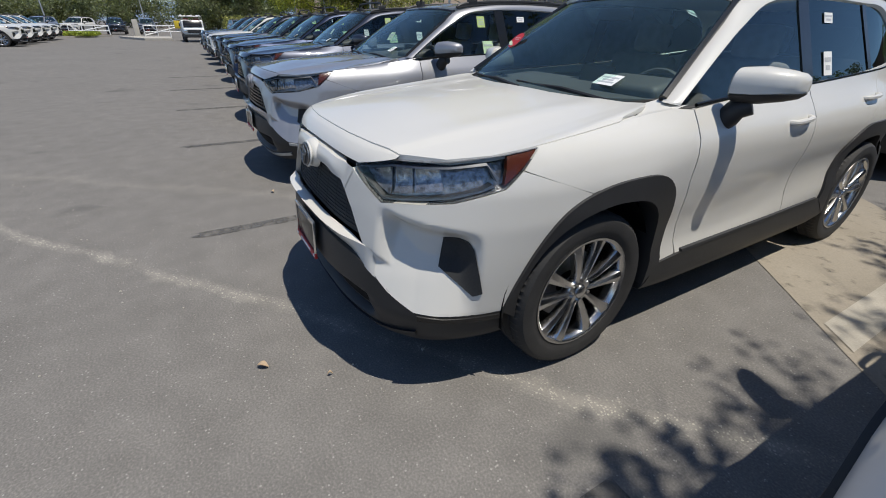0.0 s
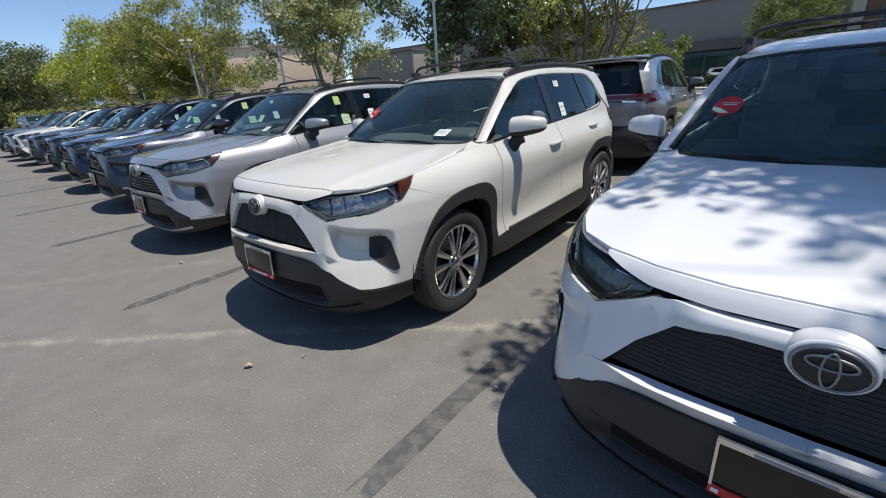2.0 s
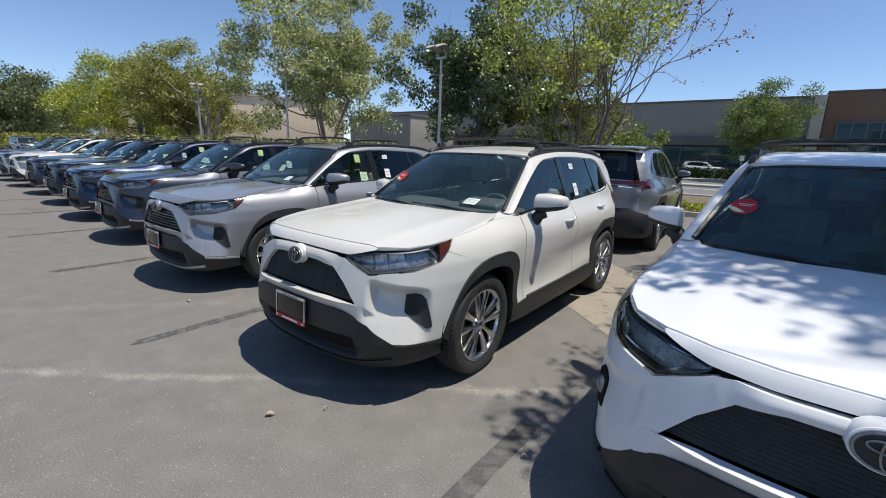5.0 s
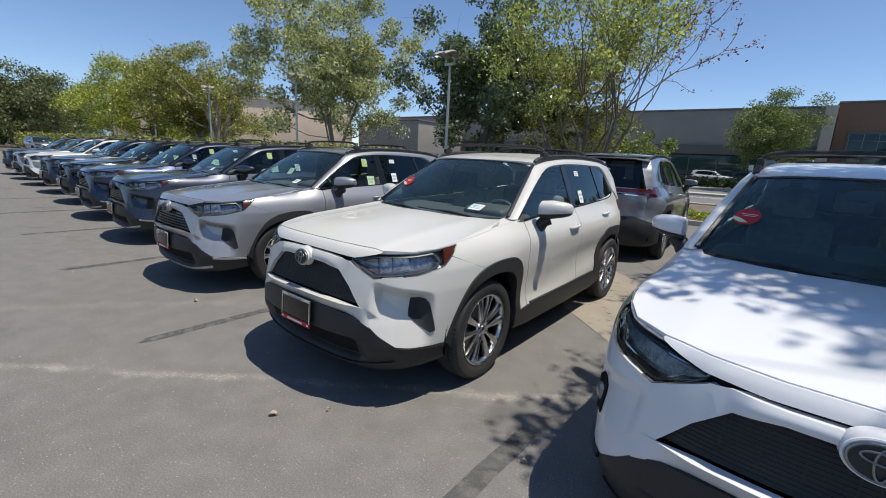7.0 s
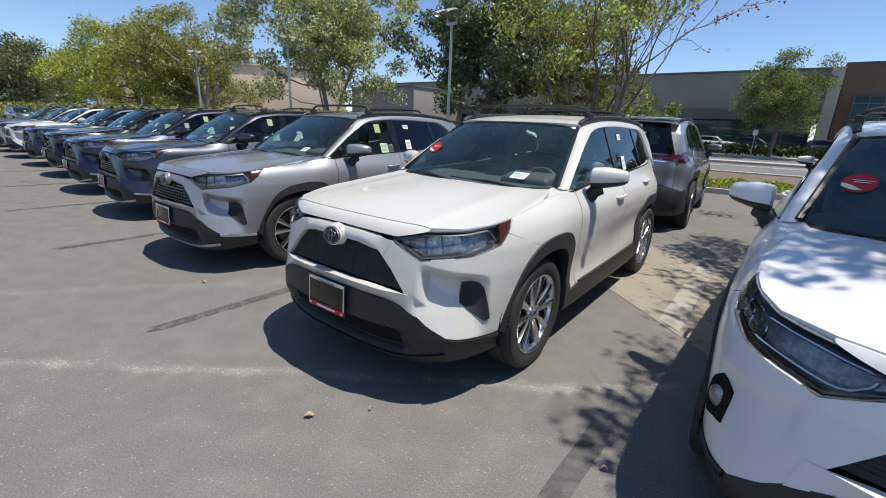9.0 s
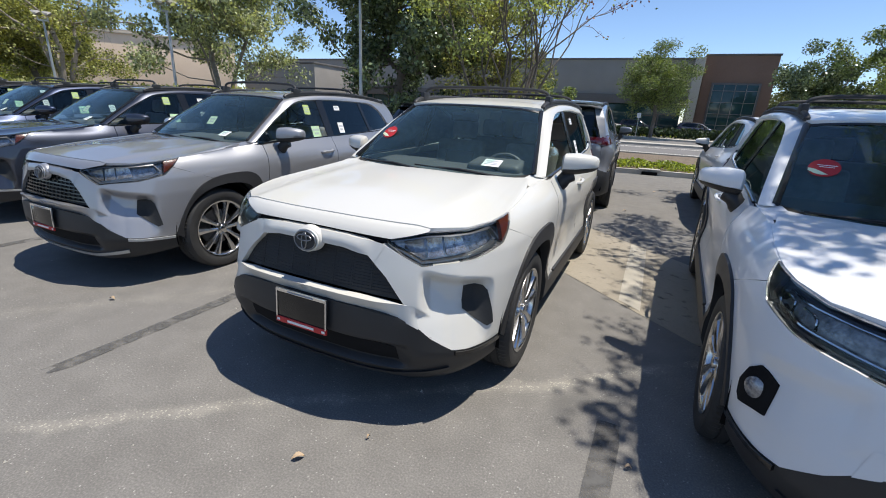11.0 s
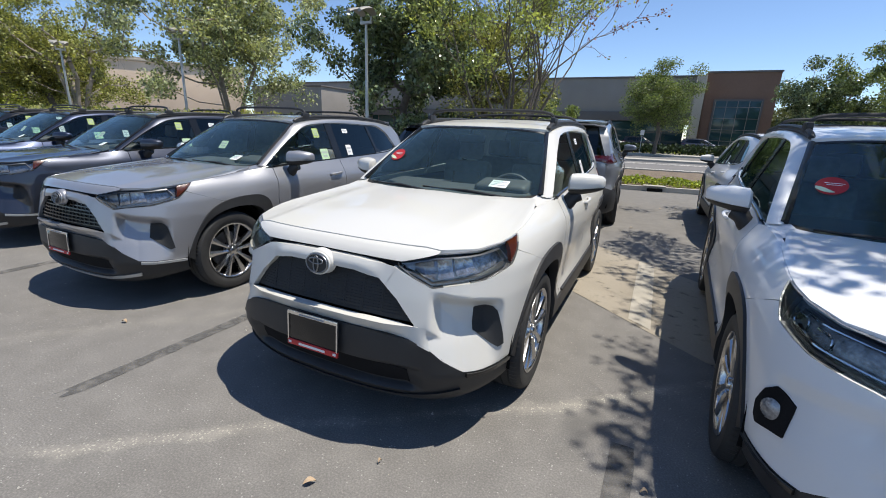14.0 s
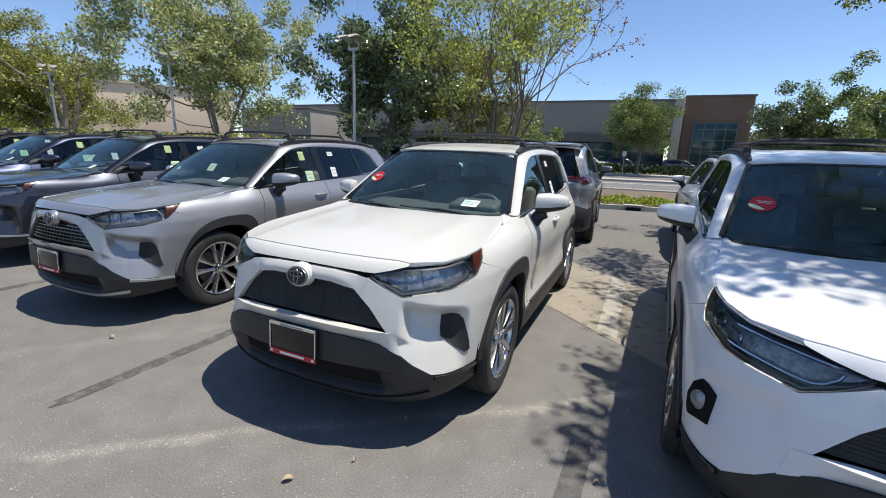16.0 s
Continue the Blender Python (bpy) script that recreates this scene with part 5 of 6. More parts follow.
# near-black block stands for the shaded drain opening
part("drain_mouth", box((0.42, 0.10, 0.09), pose(0, 0, 0.055), 0.02), M["dark"], drain)
part("drain_lid", box((0.6, 0.30, 0.03), pose(0, 0.14, 0.155), 0.01), M["concrete"], drain)


# ---------------------------------------------------------------- plants
def leaf_cards(rng, centres, size, droop=0.3, per=1, spread=0.0):
    """Many small folded leaves round the given places."""
    c = np.repeat(np.asarray(centres, float), per, axis=0)
    n = len(c)
    c = c + rng.normal(0, 1, (n, 3)) * spread
    way = rng.normal(0, 1, (n, 3))
    way[:, 2] -= droop
    way /= np.linalg.norm(way, axis=1)[:, None]
    side = np.cross(way, rng.normal(0, 1, (n, 3)))
    side /= np.linalg.norm(side, axis=1)[:, None]
    up = np.cross(side, way)
    k = size * rng.uniform(0.6, 1.3, (n, 1))
    a, b = c - way * k * 0.5, c + way * k * 0.5
    l, r = c + side * k * 0.30 + up * k * 0.07, c - side * k * 0.30 + up * k * 0.07
    verts = np.stack([a, l, b, r], axis=1).reshape(-1, 3)
    idx = np.arange(n) * 4
    faces = np.stack([idx, idx + 1, idx + 2, idx + 3], axis=1)
    return verts, faces


def cards_mesh(name, verts, faces):
    me = bpy.data.meshes.new(name)
    me.vertices.add(len(verts))
    me.vertices.foreach_set("co", np.asarray(verts, np.float32).ravel())
    me.loops.add(faces.size)
    me.loops.foreach_set("vertex_index", np.asarray(faces, np.int32).ravel())
    me.polygons.add(len(faces))
    me.polygons.foreach_set("loop_start", np.arange(len(faces), dtype=np.int32) * faces.shape[1])
    me.update(calc_edges=True)
    me.validate()
    return me


def tree(name, label, at, height, wide, bark, leaf, seed, leaves=9000, size=0.16, stems=1, low=0.2, clumps=70, puff=0.5, lump=0.25, girth=1.0, hollow=0.5, deep=None, gap=None, bough=None):
    """A trunk that forks towards clumps of leaves, which fill an uneven crown."""
    rng = np.random.default_rng(seed)
    ob = thing(name, label, "tree", "trees round the car park", "", pose(*at))
    way = rng.normal(0, 1, (clumps, 3))
    way /= np.linalg.norm(way, axis=1)[:, None]
    reach = rng.random(clumps) ** hollow
    wave = 1 + lump * (np.sin(way[:, 0] * 4.1 + seed) * np.cos(way[:, 1] * 3.3 + 2 * seed) + 0.6 * np.sin(way[:, 2] * 6 + way[:, 0] * 5 + seed))
    z0, z1 = low * height, height
    pts = way * reach[:, None] * np.clip(wave, 0.5, 1.35)[:, None]
    pts = np.c_[pts[:, 0] * wide / 2, pts[:, 1] * (deep or wide) / 2, (z0 + z1) / 2 + pts[:, 2] * (z1 - z0) / 2]
    pts[:, 2] = np.clip(pts[:, 2], z0, None)
    fall = Vector((SUN_WAY.x, SUN_WAY.y)) / SUN_WAY.z
    for x0, x1, y0, y1, k in bough or ():
        # heavier boughs that shade some stretches of the row
        z = rng.uniform(0.5, 0.85, k) * height
        pts = np.r_[pts, np.c_[rng.uniform(x0, x1, k) - at[0] + fall.x * z, rng.uniform(y0, y1, k) - at[1] + fall.y * z, z]]
    if gap:
        # a gap that lets the sun through beside it
        x0, x1, y, slope = gap
        sx, sy = pts[:, 0] + at[0] - fall.x * pts[:, 2], pts[:, 1] + at[1] - fall.y * pts[:, 2]
        thin = (sx < 1.40) & (sy > 0.05) & (sy < 1.25)
        pts = pts[~(((sx > x0) & (sx < x1) & (sy < y + slope * (sx - x0))) | thin)]
    # trunk nodes
    nodes, parent = [], []
    for s in range(stems):
        a = 2 * math.pi * s / stems + seed
        lean = 0.0 if stems == 1 else 0.16 * wide * rng.uniform(0.5, 1.2)
        top = z0 + (z1 - z0) * (0.30 if stems == 1 else 0.42)
        last = -1
        for k in range(6):
            t = k / 5
            nodes.append(Vector((math.cos(a) * (0.1 * (stems > 1) + lean * t ** 1.3) + rng.normal(0, 0.012) * height * t, math.sin(a) * (0.1 * (stems > 1) + lean * t ** 1.3) + rng.normal(0, 0.012) * height * t, -0.05 + top * t)))
            parent.append(last)
            last = len(nodes) - 1
    base = len(nodes)
    for q in pts[np.argsort(np.linalg.norm(pts - np.array([0, 0, z0 + 0.25 * (z1 - z0)]), axis=1))]:
        q = Vector(q)
        best = min((i for i in range(len(nodes)) if nodes[i].z > 0.12 * height), key=lambda i: (nodes[i] - q).length + 1.2 * max(0.0, nodes[i].z - q.z) + 0.25 * Vector((nodes[i].x, nodes[i].y, 0)).length)
        mid = nodes[best].lerp(q, 0.5) + Vector((rng.normal(0, 0.06), rng.normal(0, 0.06), -0.08 * (q - nodes[best]).length))
        nodes.append(mid), parent.append(best)
        nodes.append(q), parent.append(len(nodes) - 2)
    load = [1.0] * len(nodes)
    for i in range(len(nodes) - 1, -1, -1):
        if parent[i] >= 0:
            load[parent[i]] += load[i]
    thick = 0.021 * height * girth / math.sqrt(max(load))
    limbs = []
    for i, p in enumerate(parent):
        if p >= 0:
            r = max(thick * math.sqrt(load[i]), 0.006)
            limbs.append(tube_data([nodes[p], nodes[i]], [max(min(thick * math.sqrt(load[p]), r * 1.35), r), r], 7 if r > 0.04 else 4, False))
    ends = [nodes[i] for i in range(base, len(nodes)) if (i - base) % 2 == 1]
    for e in ends:
        for k in range(5):
            d = Vector(rng.normal(0, 1, 3)) * puff
            limbs.append(tube_data([e, e + d * 0.5 + Vector((0, 0, 0.04)), e + d], [0.008, 0.006, 0.003], 3, False))
    link_mesh("trunk", data_mesh("trunk", *join_data(*limbs)), bark, ob, smooth=60)
    e = np.array([tuple(v) for v in ends])
    full = rng.uniform(0.35, 1.0, len(e))
    pick = rng.choice(len(e), leaves, p=full / full.sum())
    near = rng.normal(0, 1, (leaves, 3))
    near *= np.minimum(1.0, 1.45 / np.linalg.norm(near, axis=1))[:, None]
    spot = e[pick] + near * puff * 1.1 * np.array([1.0, 1.0, 0.75]) * rng.uniform(0.5, 1.0, (leaves, 1))
    v, f = leaf_cards(rng, spot, size)
    tagged(link_mesh("crown", cards_mesh("crown", v, f), leaf, ob, smooth=0), kind="stuff")
    return ob


def vase_tree(name, label, at, seed, stems, reach, side, leaf, leaves, size):
    """Many bare stems that fan out from one foot, fork again and again, and carry loose sprays of leaves."""
    rng = np.random.default_rng(seed)
    ob = thing(name, label, "tree", "trees round the car park", "", pose(*at))
    limbs, tips = [], []

    def grow(p, way, length, r, level):
        line, radii = [p], [r]
        for k in range(4):
            way = (way + Vector(rng.normal(0, 0.10 + 0.03 * level, 3)) + Vector((0, 0, 0.05))).normalized()
            line.append(line[-1] + way * length / 4)
            radii.append(r * (1 - 0.11 * (k + 1)))
        limbs.append(tube_data(line, radii, 7 if r > 0.03 else 4, False))
        if level >= 2:
            tips.append((line[3], level))
        if level == 3:
            tips.append((line[-1], level))
            return
        for k in range(3 if level else 2):
            turn = Matrix.Rotation(rng.uniform(0, 6.28), 3, way)
            off = turn @ way.cross(Vector((0.3, 0.2, 0.9))).normalized()
            start = line[-1] if k < 2 else line[2]
            grow(start, (way + off * rng.uniform(0.28, 0.66)).normalized(), length * rng.uniform(0.60, 0.82), max(radii[-1] * 0.74, 0.011), level + 1)

    for s in range(stems):
        a = 2 * math.pi * (s + rng.uniform(-0.3, 0.3)) / stems
        way = Vector((math.cos(a), math.sin(a), 0)) * rng.uniform(0.10, 0.42) + Vector(side) * rng.uniform(-0.25, 1.0) + Vector((0, 0, 1))
        grow(Vector((0.16 * math.cos(a), 0.16 * math.sin(a), -0.05)), way.normalized(), reach * rng.uniform(0.85, 1.15), 0.078, 0)
    link_mesh("trunk", data_mesh("trunk", *join_data(*limbs)), M["bark"], ob, smooth=60)
    e = np.array([tuple(t) for t, level in tips])
    along = e @ np.array(side)
    bare = along > np.percentile(along, 80)
    full = np.maximum(rng.uniform(-1.2, 1.0, len(e)), 0.0) * ~bare + 0.004
    pick = rng.choice(len(e), leaves, p=full / full.sum())
    v, f = leaf_cards(rng, e[pick] + rng.normal(0, 1, (leaves, 3)) * np.array([0.30, 0.30, 0.17]), size)
    tagged(link_mesh("crown", cards_mesh("crown", v, f), leaf, ob, smooth=0), kind="stuff")
    out = e[bare]
    v, f = leaf_cards(rng, out[rng.integers(0, len(out), 700)], 0.10, spread=0.09)
    tagged(link_mesh("seed_head", cards_mesh("seed_head", v, f), M["seed"], ob, "red-brown dry seed heads", smooth=0), kind="stuff")
    return ob


def hedge(name, label, x0, x1, y0, y1, height, leaf, seed, n, size, slope=0.12, z=0.1):
    rng = np.random.default_rng(seed)
    x = rng.uniform(x0, x1, n)
    y = rng.uniform(y0, y1, n) + slope * x
    top = height * (0.55 + 0.45 * np.sin(x * 3.1 + 1.7 * np.sin(y * 2.3)) ** 2)
    zz = z + top * rng.random(n) ** 0.5
    v, f = leaf_cards(rng, np.stack([x, y, zz], 1), size, droop=-0.6)
    ob = link_mesh(name, cards_mesh(name, v, f), leaf, None, smooth=0)
    return tagged(ob, label, "hedge", "", "stuff")


vase_tree("crepe_myrtle", "many-stemmed tree with sparse fresh leaves and seed heads", (-4.0, 14.2, 0.05), 3, 11, 3.3, (0.30, 0.11, 0.0), M["leaf_crepe"], 13500, 0.12)
tree("magnolia_tree", "dark glossy evergreen tree in the planting strip", (-10.2, 16.6, 0.05), 9.3, 9.4, M["bark"], M["leaf_dark"], 11, 40000, 0.19, low=0.06, clumps=130, puff=0.50, lump=0.34, hollow=0.45)
tree("evergreen_shrub", "olive-green small tree between the taller ones", (-6.2, 17.2, 0.05), 7.9, 5.6, M["bark"], M["leaf_olive"], 12, 18000, 0.13, low=0.1, clumps=60, puff=0.5)
tree("eucalyptus_tree", "tall airy grey-green tree in the planting strip", (-23.0, 16.8, 0.05), 13.2, 12.6, M["bark_pale"], M["leaf_light"], 5, 46000, 0.19, stems=3, low=0.09, clumps=170, puff=0.58, lump=0.36, girth=0.55)
tree("bare_shrub_tree", "half-bare grey-stemmed small tree", (-37.0, 15.0, 0.05), 8.5, 8.0, M["bark_pale"], M["leaf_olive"], 6, 4500, 0.2, stems=6, low=0.3, clumps=60, puff=0.5)
tree("olive_tree", "broad olive-green tree beside the car park", (-42.0, 15.6, 0.05), 10.3, 10.5, M["bark"], M["leaf_olive"], 7, 60000, 0.18, low=0.1, clumps=100, puff=0.75)
tree("yellow_green_tree", "broad yellow-green tree beside the car park", (-54.0, 16.4, 0.05), 10.2, 16.0, M["bark"], M["leaf_yellow"], 8, 52000, 0.21, stems=2, low=0.12, clumps=110, puff=0.95)
tree("dark_green_tree", "dark green tree beyond the parked row", (-76.0, 7.6, 0), 10.0, 11.5, M["bark"], M["leaf_far"], 9, 26000, 0.32, low=0.05, clumps=90, puff=1.1)
tree("dark_green_tree", "dark green tree beyond the parked row", (-98.0, 8.0, 0), 7.0, 15.0, M["bark"], M["leaf_far"], 10, 24000, 0.32, low=0.05, clumps=90, puff=1.1)
for k, (x, y, h, w) in enumerate([(-110, -14, 6.0, 17), (-112, -29, 5.6, 18), (-105, -44, 6.2, 18), (-95, -60, 6.5, 20), (-120, -6, 6.6, 15), (-118, -22, 5.6, 16), (-80, -74, 7, 20), (-122, 8, 7.5, 16), (22, 66, 6.5, 14), (34, 62, 7, 15), (46, 58, 7, 15), (16.0, 63, 5.6, 7)]):
    tree("far_tree", "dark green tree at the far side of the lot", (x, y, 0), h, w, M["bark"], M["leaf_far"], 30 + k, 14000, 0.36, low=0.05, clumps=60, puff=1.2)
tree("dark_green_tree", "dark green tree beyond the parked row", (-88.0, 14.0, 0), 9.0, 14.0, M["bark"], M["leaf_mid"], 14, 24000, 0.32, low=0.05, clumps=90, puff=1.0)
tree("street_tree", "young grey-green street tree before the offices", (0.9, 41.5, 0.1), 7.8, 5.4, M["bark"], M["leaf_mid"], 21, 30000, 0.14, low=0.2, clumps=110, puff=0.55)
tree("round_tree", "dense dark green tree beside the brown offices", (12.6, 46.0, 0.1), 8.2, 6.0, M["bark"], M["leaf_dark"], 22, 22000, 0.2, low=0.06, clumps=70, puff=0.6, lump=0.15)
tree("street_tree", "young grey-green street tree before the offices", (17.2, 44.0, 0.1), 10.2, 8.5, M["bark"], M["leaf_mid"], 23, 20000, 0.21, low=0.08, clumps=70, puff=0.6)
tree("street_tree", "fresh green small street tree before the offices", (-9.5, 42.5, 0.1), 5.0, 7.0, M["bark"], M["leaf_mid"], 24, 8000, 0.24, low=0.1, clumps=50, puff=0.5)
tree("shade_tree", "broad leafy tree that shades the parked row", (7.2, 5.2, 0), 9.2, 8.6, M["bark"], M["leaf_mid"], 25, 52000, 0.10, stems=3, low=0.42, clumps=190, puff=0.30, hollow=0.33, deep=13.0, girth=0.45, gap=(1.95, 4.6, -0.01, -1.15), bough=((2.0, 4.3, -1.5, 1.0, 114), (1.5, 1.72, -0.30, 0.05, 2), (1.2, 1.9, 1.8, 4.5, 7)))
hedge("low_hedge", "bright green low groundcover in the planting strip", -14, 14, 12.0, 13.3, 0.26, M["hedge"], 1, 16000, 0.10)
hedge("shrub_bank", "olive-green shrubs under the trees", -64, -15, 13.0, 18.0, 2.0, M["leaf_olive"], 2, 42000, 0.2)
hedge("clipped_hedge", "dark clipped hedge before the offices", -50, 40, 44.0, 45.5, 0.95, M["hedge_dark"], 3, 26000, 0.3)
hedge("lawn_bank", "bright green lawn bank before the offices", -50, 40, 47.0, 52.0, 0.3, M["hedge"], 4, 22000, 0.28)


# ---------------------------------------------------------------- offices
def office(name, label, parts):
    ob = thing(name, label, "building")
    for pname, size, at, material in parts:
        part(pname, box(size, pose(at[0] + size[0] / 2, at[1] + size[1] / 2, at[2] + size[2] / 2), 0.04), M[material], ob, smooth=30)
    return ob


grey = office("grey_office", "long grey stucco office building with ribbon windows", [
    ("wall", (70, 20, 4.6), (-66, 60, 4.2), "stucco_grey"),
    ("lower_wall", (70, 20, 0.9), (-66, 60, 0), "stucco_dark"),
    ("window_band", (69, 19, 3.4), (-65.5, 60.6, 0.85), "bldg_glass"),
    ("fascia", (70.3, 20, 1.1), (-66.1, 59.7, 3.6), "stucco_dark"),
    ("recess_panel", (4.2, 0.12, 2.6), (-2.7, 59.92, 4.75), "stucco_dark"),
    ("parapet", (70.3, 20.3, 0.22), (-66.1, 59.85, 8.75), "stucco_dark"),
    ("corner_pier", (0.95, 3.5, 8.7), (3.95, 57.4, 0), "stucco_pale"),
])
for k in range(22):
    part("mullion", box((0.12, 0.16, 3.3), pose(-64 + 3.1 * k, 60.55, 2.5), 0), M["stucco_dark"], grey, smooth=0)
brown = office("brown_office", "brown stucco office block with a tall window", [
    ("wall", (6.9, 14, 8.95), (5.0, 58.2, 0), "stucco_brown"),
    ("window_surround", (4.8, 0.3, 5.3), (6.0, 58.02, 0.8), "stucco_dark"),
    ("window", (4.4, 0.3, 4.9), (6.2, 57.98, 1.0), "bldg_glass"),
    ("parapet", (7.1, 14.2, 0.2), (4.9, 58.1, 8.95), "stucco_dark"),
])
for k in range(5):
    part("mullion", box((0.05, 0.08, 4.9), pose(6.2 + 1.1 * k, 57.95, 3.45), 0), M["stucco_grey"], brown, smooth=0)
for k in range(4):
    part("transom", box((4.4, 0.08, 0.05), pose(8.4, 57.95, 1.5 + 1.25 * k), 0), M["stucco_grey"], brown, smooth=0)
tan = office("tan_office", "tan stucco office building behind the trees", [
    ("wall", (36, 20, 9.3), (-36, 0, 0), "stucco_tan"),
    ("parapet", (36.4, 20.4, 0.3), (-36.2, -0.2, 9.3), "stucco_pale"),
    ("roof_unit", (9, 6, 1.2), (-20, 6, 9.3), "stucco_grey"),
])
tan.matrix_basis = pose(-58, 47, 0, 0, 0, 52)
wing = office("low_office", "low grey stucco office wing behind the trees", [
    ("wall", (14, 14, 6.9), (-57.5, 48, 0), "stucco_grey"),
    ("parapet", (14.3, 14.3, 0.22), (-57.65, 47.85, 6.9), "stucco_dark"),
])
# far ridge, its blue haze held in the material's colour
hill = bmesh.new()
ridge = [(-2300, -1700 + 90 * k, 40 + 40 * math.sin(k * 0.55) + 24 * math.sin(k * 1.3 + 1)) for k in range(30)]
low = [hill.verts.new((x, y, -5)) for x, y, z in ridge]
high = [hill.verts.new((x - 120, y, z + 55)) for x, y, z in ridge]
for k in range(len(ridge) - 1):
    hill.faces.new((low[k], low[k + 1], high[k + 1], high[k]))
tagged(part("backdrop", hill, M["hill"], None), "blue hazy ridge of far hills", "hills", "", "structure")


# ---------------------------------------------------------------- lamp posts
def lamp_post(at, turn=0.0, tall=5.2, arms=2):
    ob = thing("street_lamp", "galvanised lamp post with two curved flat heads", "street lamp", "lamp posts of the car park", "", pose(*at, 0, 0, turn))
    link_mesh("pole", data_mesh("pole", *tube_data([(0, 0, 0), (0, 0, tall * 0.5), (0, 0, tall)], [0.075, 0.062, 0.05], 12)), M["galv"], ob)
    link_mesh("base", data_mesh("base", *tube_data([(0, 0, 0), (0, 0, 0.55)], [0.24, 0.22], 16)), M["concrete"], ob)
    part("bracket", box((0.5, 0.12, 0.10), pose(0, 0, tall), 0.02), M["galv"], ob)
    for s in (-1, 1)[:arms]:
        part("arm", box((0.05, 0.05, 0.22), pose(s * 0.22, 0, tall + 0.10), 0.01), M["galv"], ob)
        head = bmesh.new()
        rows = []
        for k in range(7):
            a = k / 6
            w = 0.20 * math.sin(math.pi * (0.18 + 0.74 * a)) + 0.03
            y = 0.12 - 0.85 * a
            z = tall + 0.24 + 0.16 * math.sin(math.pi * min(a * 0.9 + 0.1, 1))
            rows.append([head.verts.new((s * 0.24 + dx, y, z + dz)) for dx, dz in ((-w, 0), (-w * 0.6, 0.055), (w * 0.6, 0.055), (w, 0), (w * 0.6, -0.045), (-w * 0.6, -0.045))])
        for a, b in zip(rows, rows[1:]):
            for k in range(6):
                head.faces.new((a[k], a[(k + 1) % 6], b[(k + 1) % 6], b[k]))
        head.faces.new(rows[0]), head.faces.new(rows[-1][::-1])
        bmesh.ops.recalc_face_normals(head, faces=head.faces)
        part("lamp_head", head, M["lamp_head"], ob)
    return ob


for k in range(5):
    lamp_post((-9.2 - 11.1 * k, 12.1, 0.1), 0 if k < 1 else 60)
for x, y in ((-66, -12), (-75, -3), (-58, -24), (-80, -26)):
    lamp_post((x, y, 0), 40, 6.0)

# ---------------------------------------------------------------- parked cars
ROW = "row of parked SUVs facing the aisle"
hero = suv("white_suv", "white SUV with black trim and roof crossbars, parked nose out", "white", "white", pose(0, 0, 0), ROW, stickers=("tag", "oval", "papers"))
silver = suv("silver_suv", "silver SUV with dark grille and window stickers", "silver", "silver", pose(-2.93, 0.19, 0), ROW, stickers=("tag", "yellow", "green", "papers"), chrome_grille=True)
right = suv("white_hybrid_suv", "white SUV under dappled tree shade", "white_cool", "white_cool", pose(2.768, -0.10, -0.012, 0.7, 0, -2.4), ROW, hybrid=True, stickers=("oval",))
for x, y, turn, c, lab in ((-5.90, 0.45, -3.0, "charcoal", "dark grey-blue SUV with black roof rails"), (-8.65, 0.60, -2.0, "navy", "dark navy SUV with black trim"), (-11.5, 0.80, -1.0, "black_paint", "black SUV with black trim"), (-14.3, 0.90, 0, "charcoal", "dark grey-blue SUV with black roof rails"), (-17.2, 0.92, 0, "white", "white SUV with black trim"), (-20.0, 1.0, 0, "silver", "silver SUV with black trim"), (-22.9, 1.05, 0, "charcoal", "dark grey-blue SUV at the end of the row")):
    c2 = copy_thing(silver, pose(x, y, 0, 0, 0, turn))
    tagged(c2, lab)
    c2.name = "parked_suv"
    repaint(c2, "silver", c)
REAR = "row of parked SUVs facing the street"
for x, y, c, lab in ((-0.24, 8.60, "grey", "grey SUV seen from its tail"), (3.2, 8.2, "white_cool", "white SUV seen from its tail"), (-3.0, 9.0, "black_paint", "black SUV seen from its tail"), (-5.9, 9.0, "navy", "navy SUV seen from its tail"), (-8.8, 9.0, "grey", "grey SUV seen from its tail"), (-11.7, 9.0, "charcoal", "dark grey SUV seen from its tail"), (-17.5, 9.0, "silver", "silver SUV seen from its tail")):
    c2 = copy_thing(silver, pose(x, y, 0, 0, 0, 183.5 if y == 8.60 else 180) @ (Matrix.Diagonal((1.03, 1.03, 1.09, 1)) if y == 8.60 else Matrix.Identity(4)))
    tagged(c2, lab, "", REAR)
    for o in [q for q in c2.children_recursive if q.name.startswith(("crossbar", "bar_foot"))]:
        bpy.data.objects.remove(o)
    c2.name = "parked_suv"
    repaint(c2, "silver", c)
for k in range(5):
    c2 = copy_thing(silver, pose(-45.0 + 2.9 * k, -8.9, 0, 0, 0, 180))
    tagged(c2, "white SUV across the aisle", "", "row of parked SUVs across the aisle")
    c2.name = "parked_suv"
    repaint(c2, "silver", "white")

for x, y, turn, c, lab in ((6.8, 54.0, 88, "charcoal", "dark SUV parked before the offices"), (-3.2, 54.5, 92, "white", "white SUV parked before the offices"), (0.6, 54.8, 90, "black_paint", "black SUV parked before the offices")):
    c2 = copy_thing(silver, pose(x, y, 0, 0, 0, turn))
    tagged(c2, lab, "", "cars parked before the offices")
    c2.name = "parked_suv"
    repaint(c2, "silver", c)
sign = thing("sign_post", "small white sign on a steel post by the street", "sign", "", "", pose(-0.3, 40.6, 0.14))
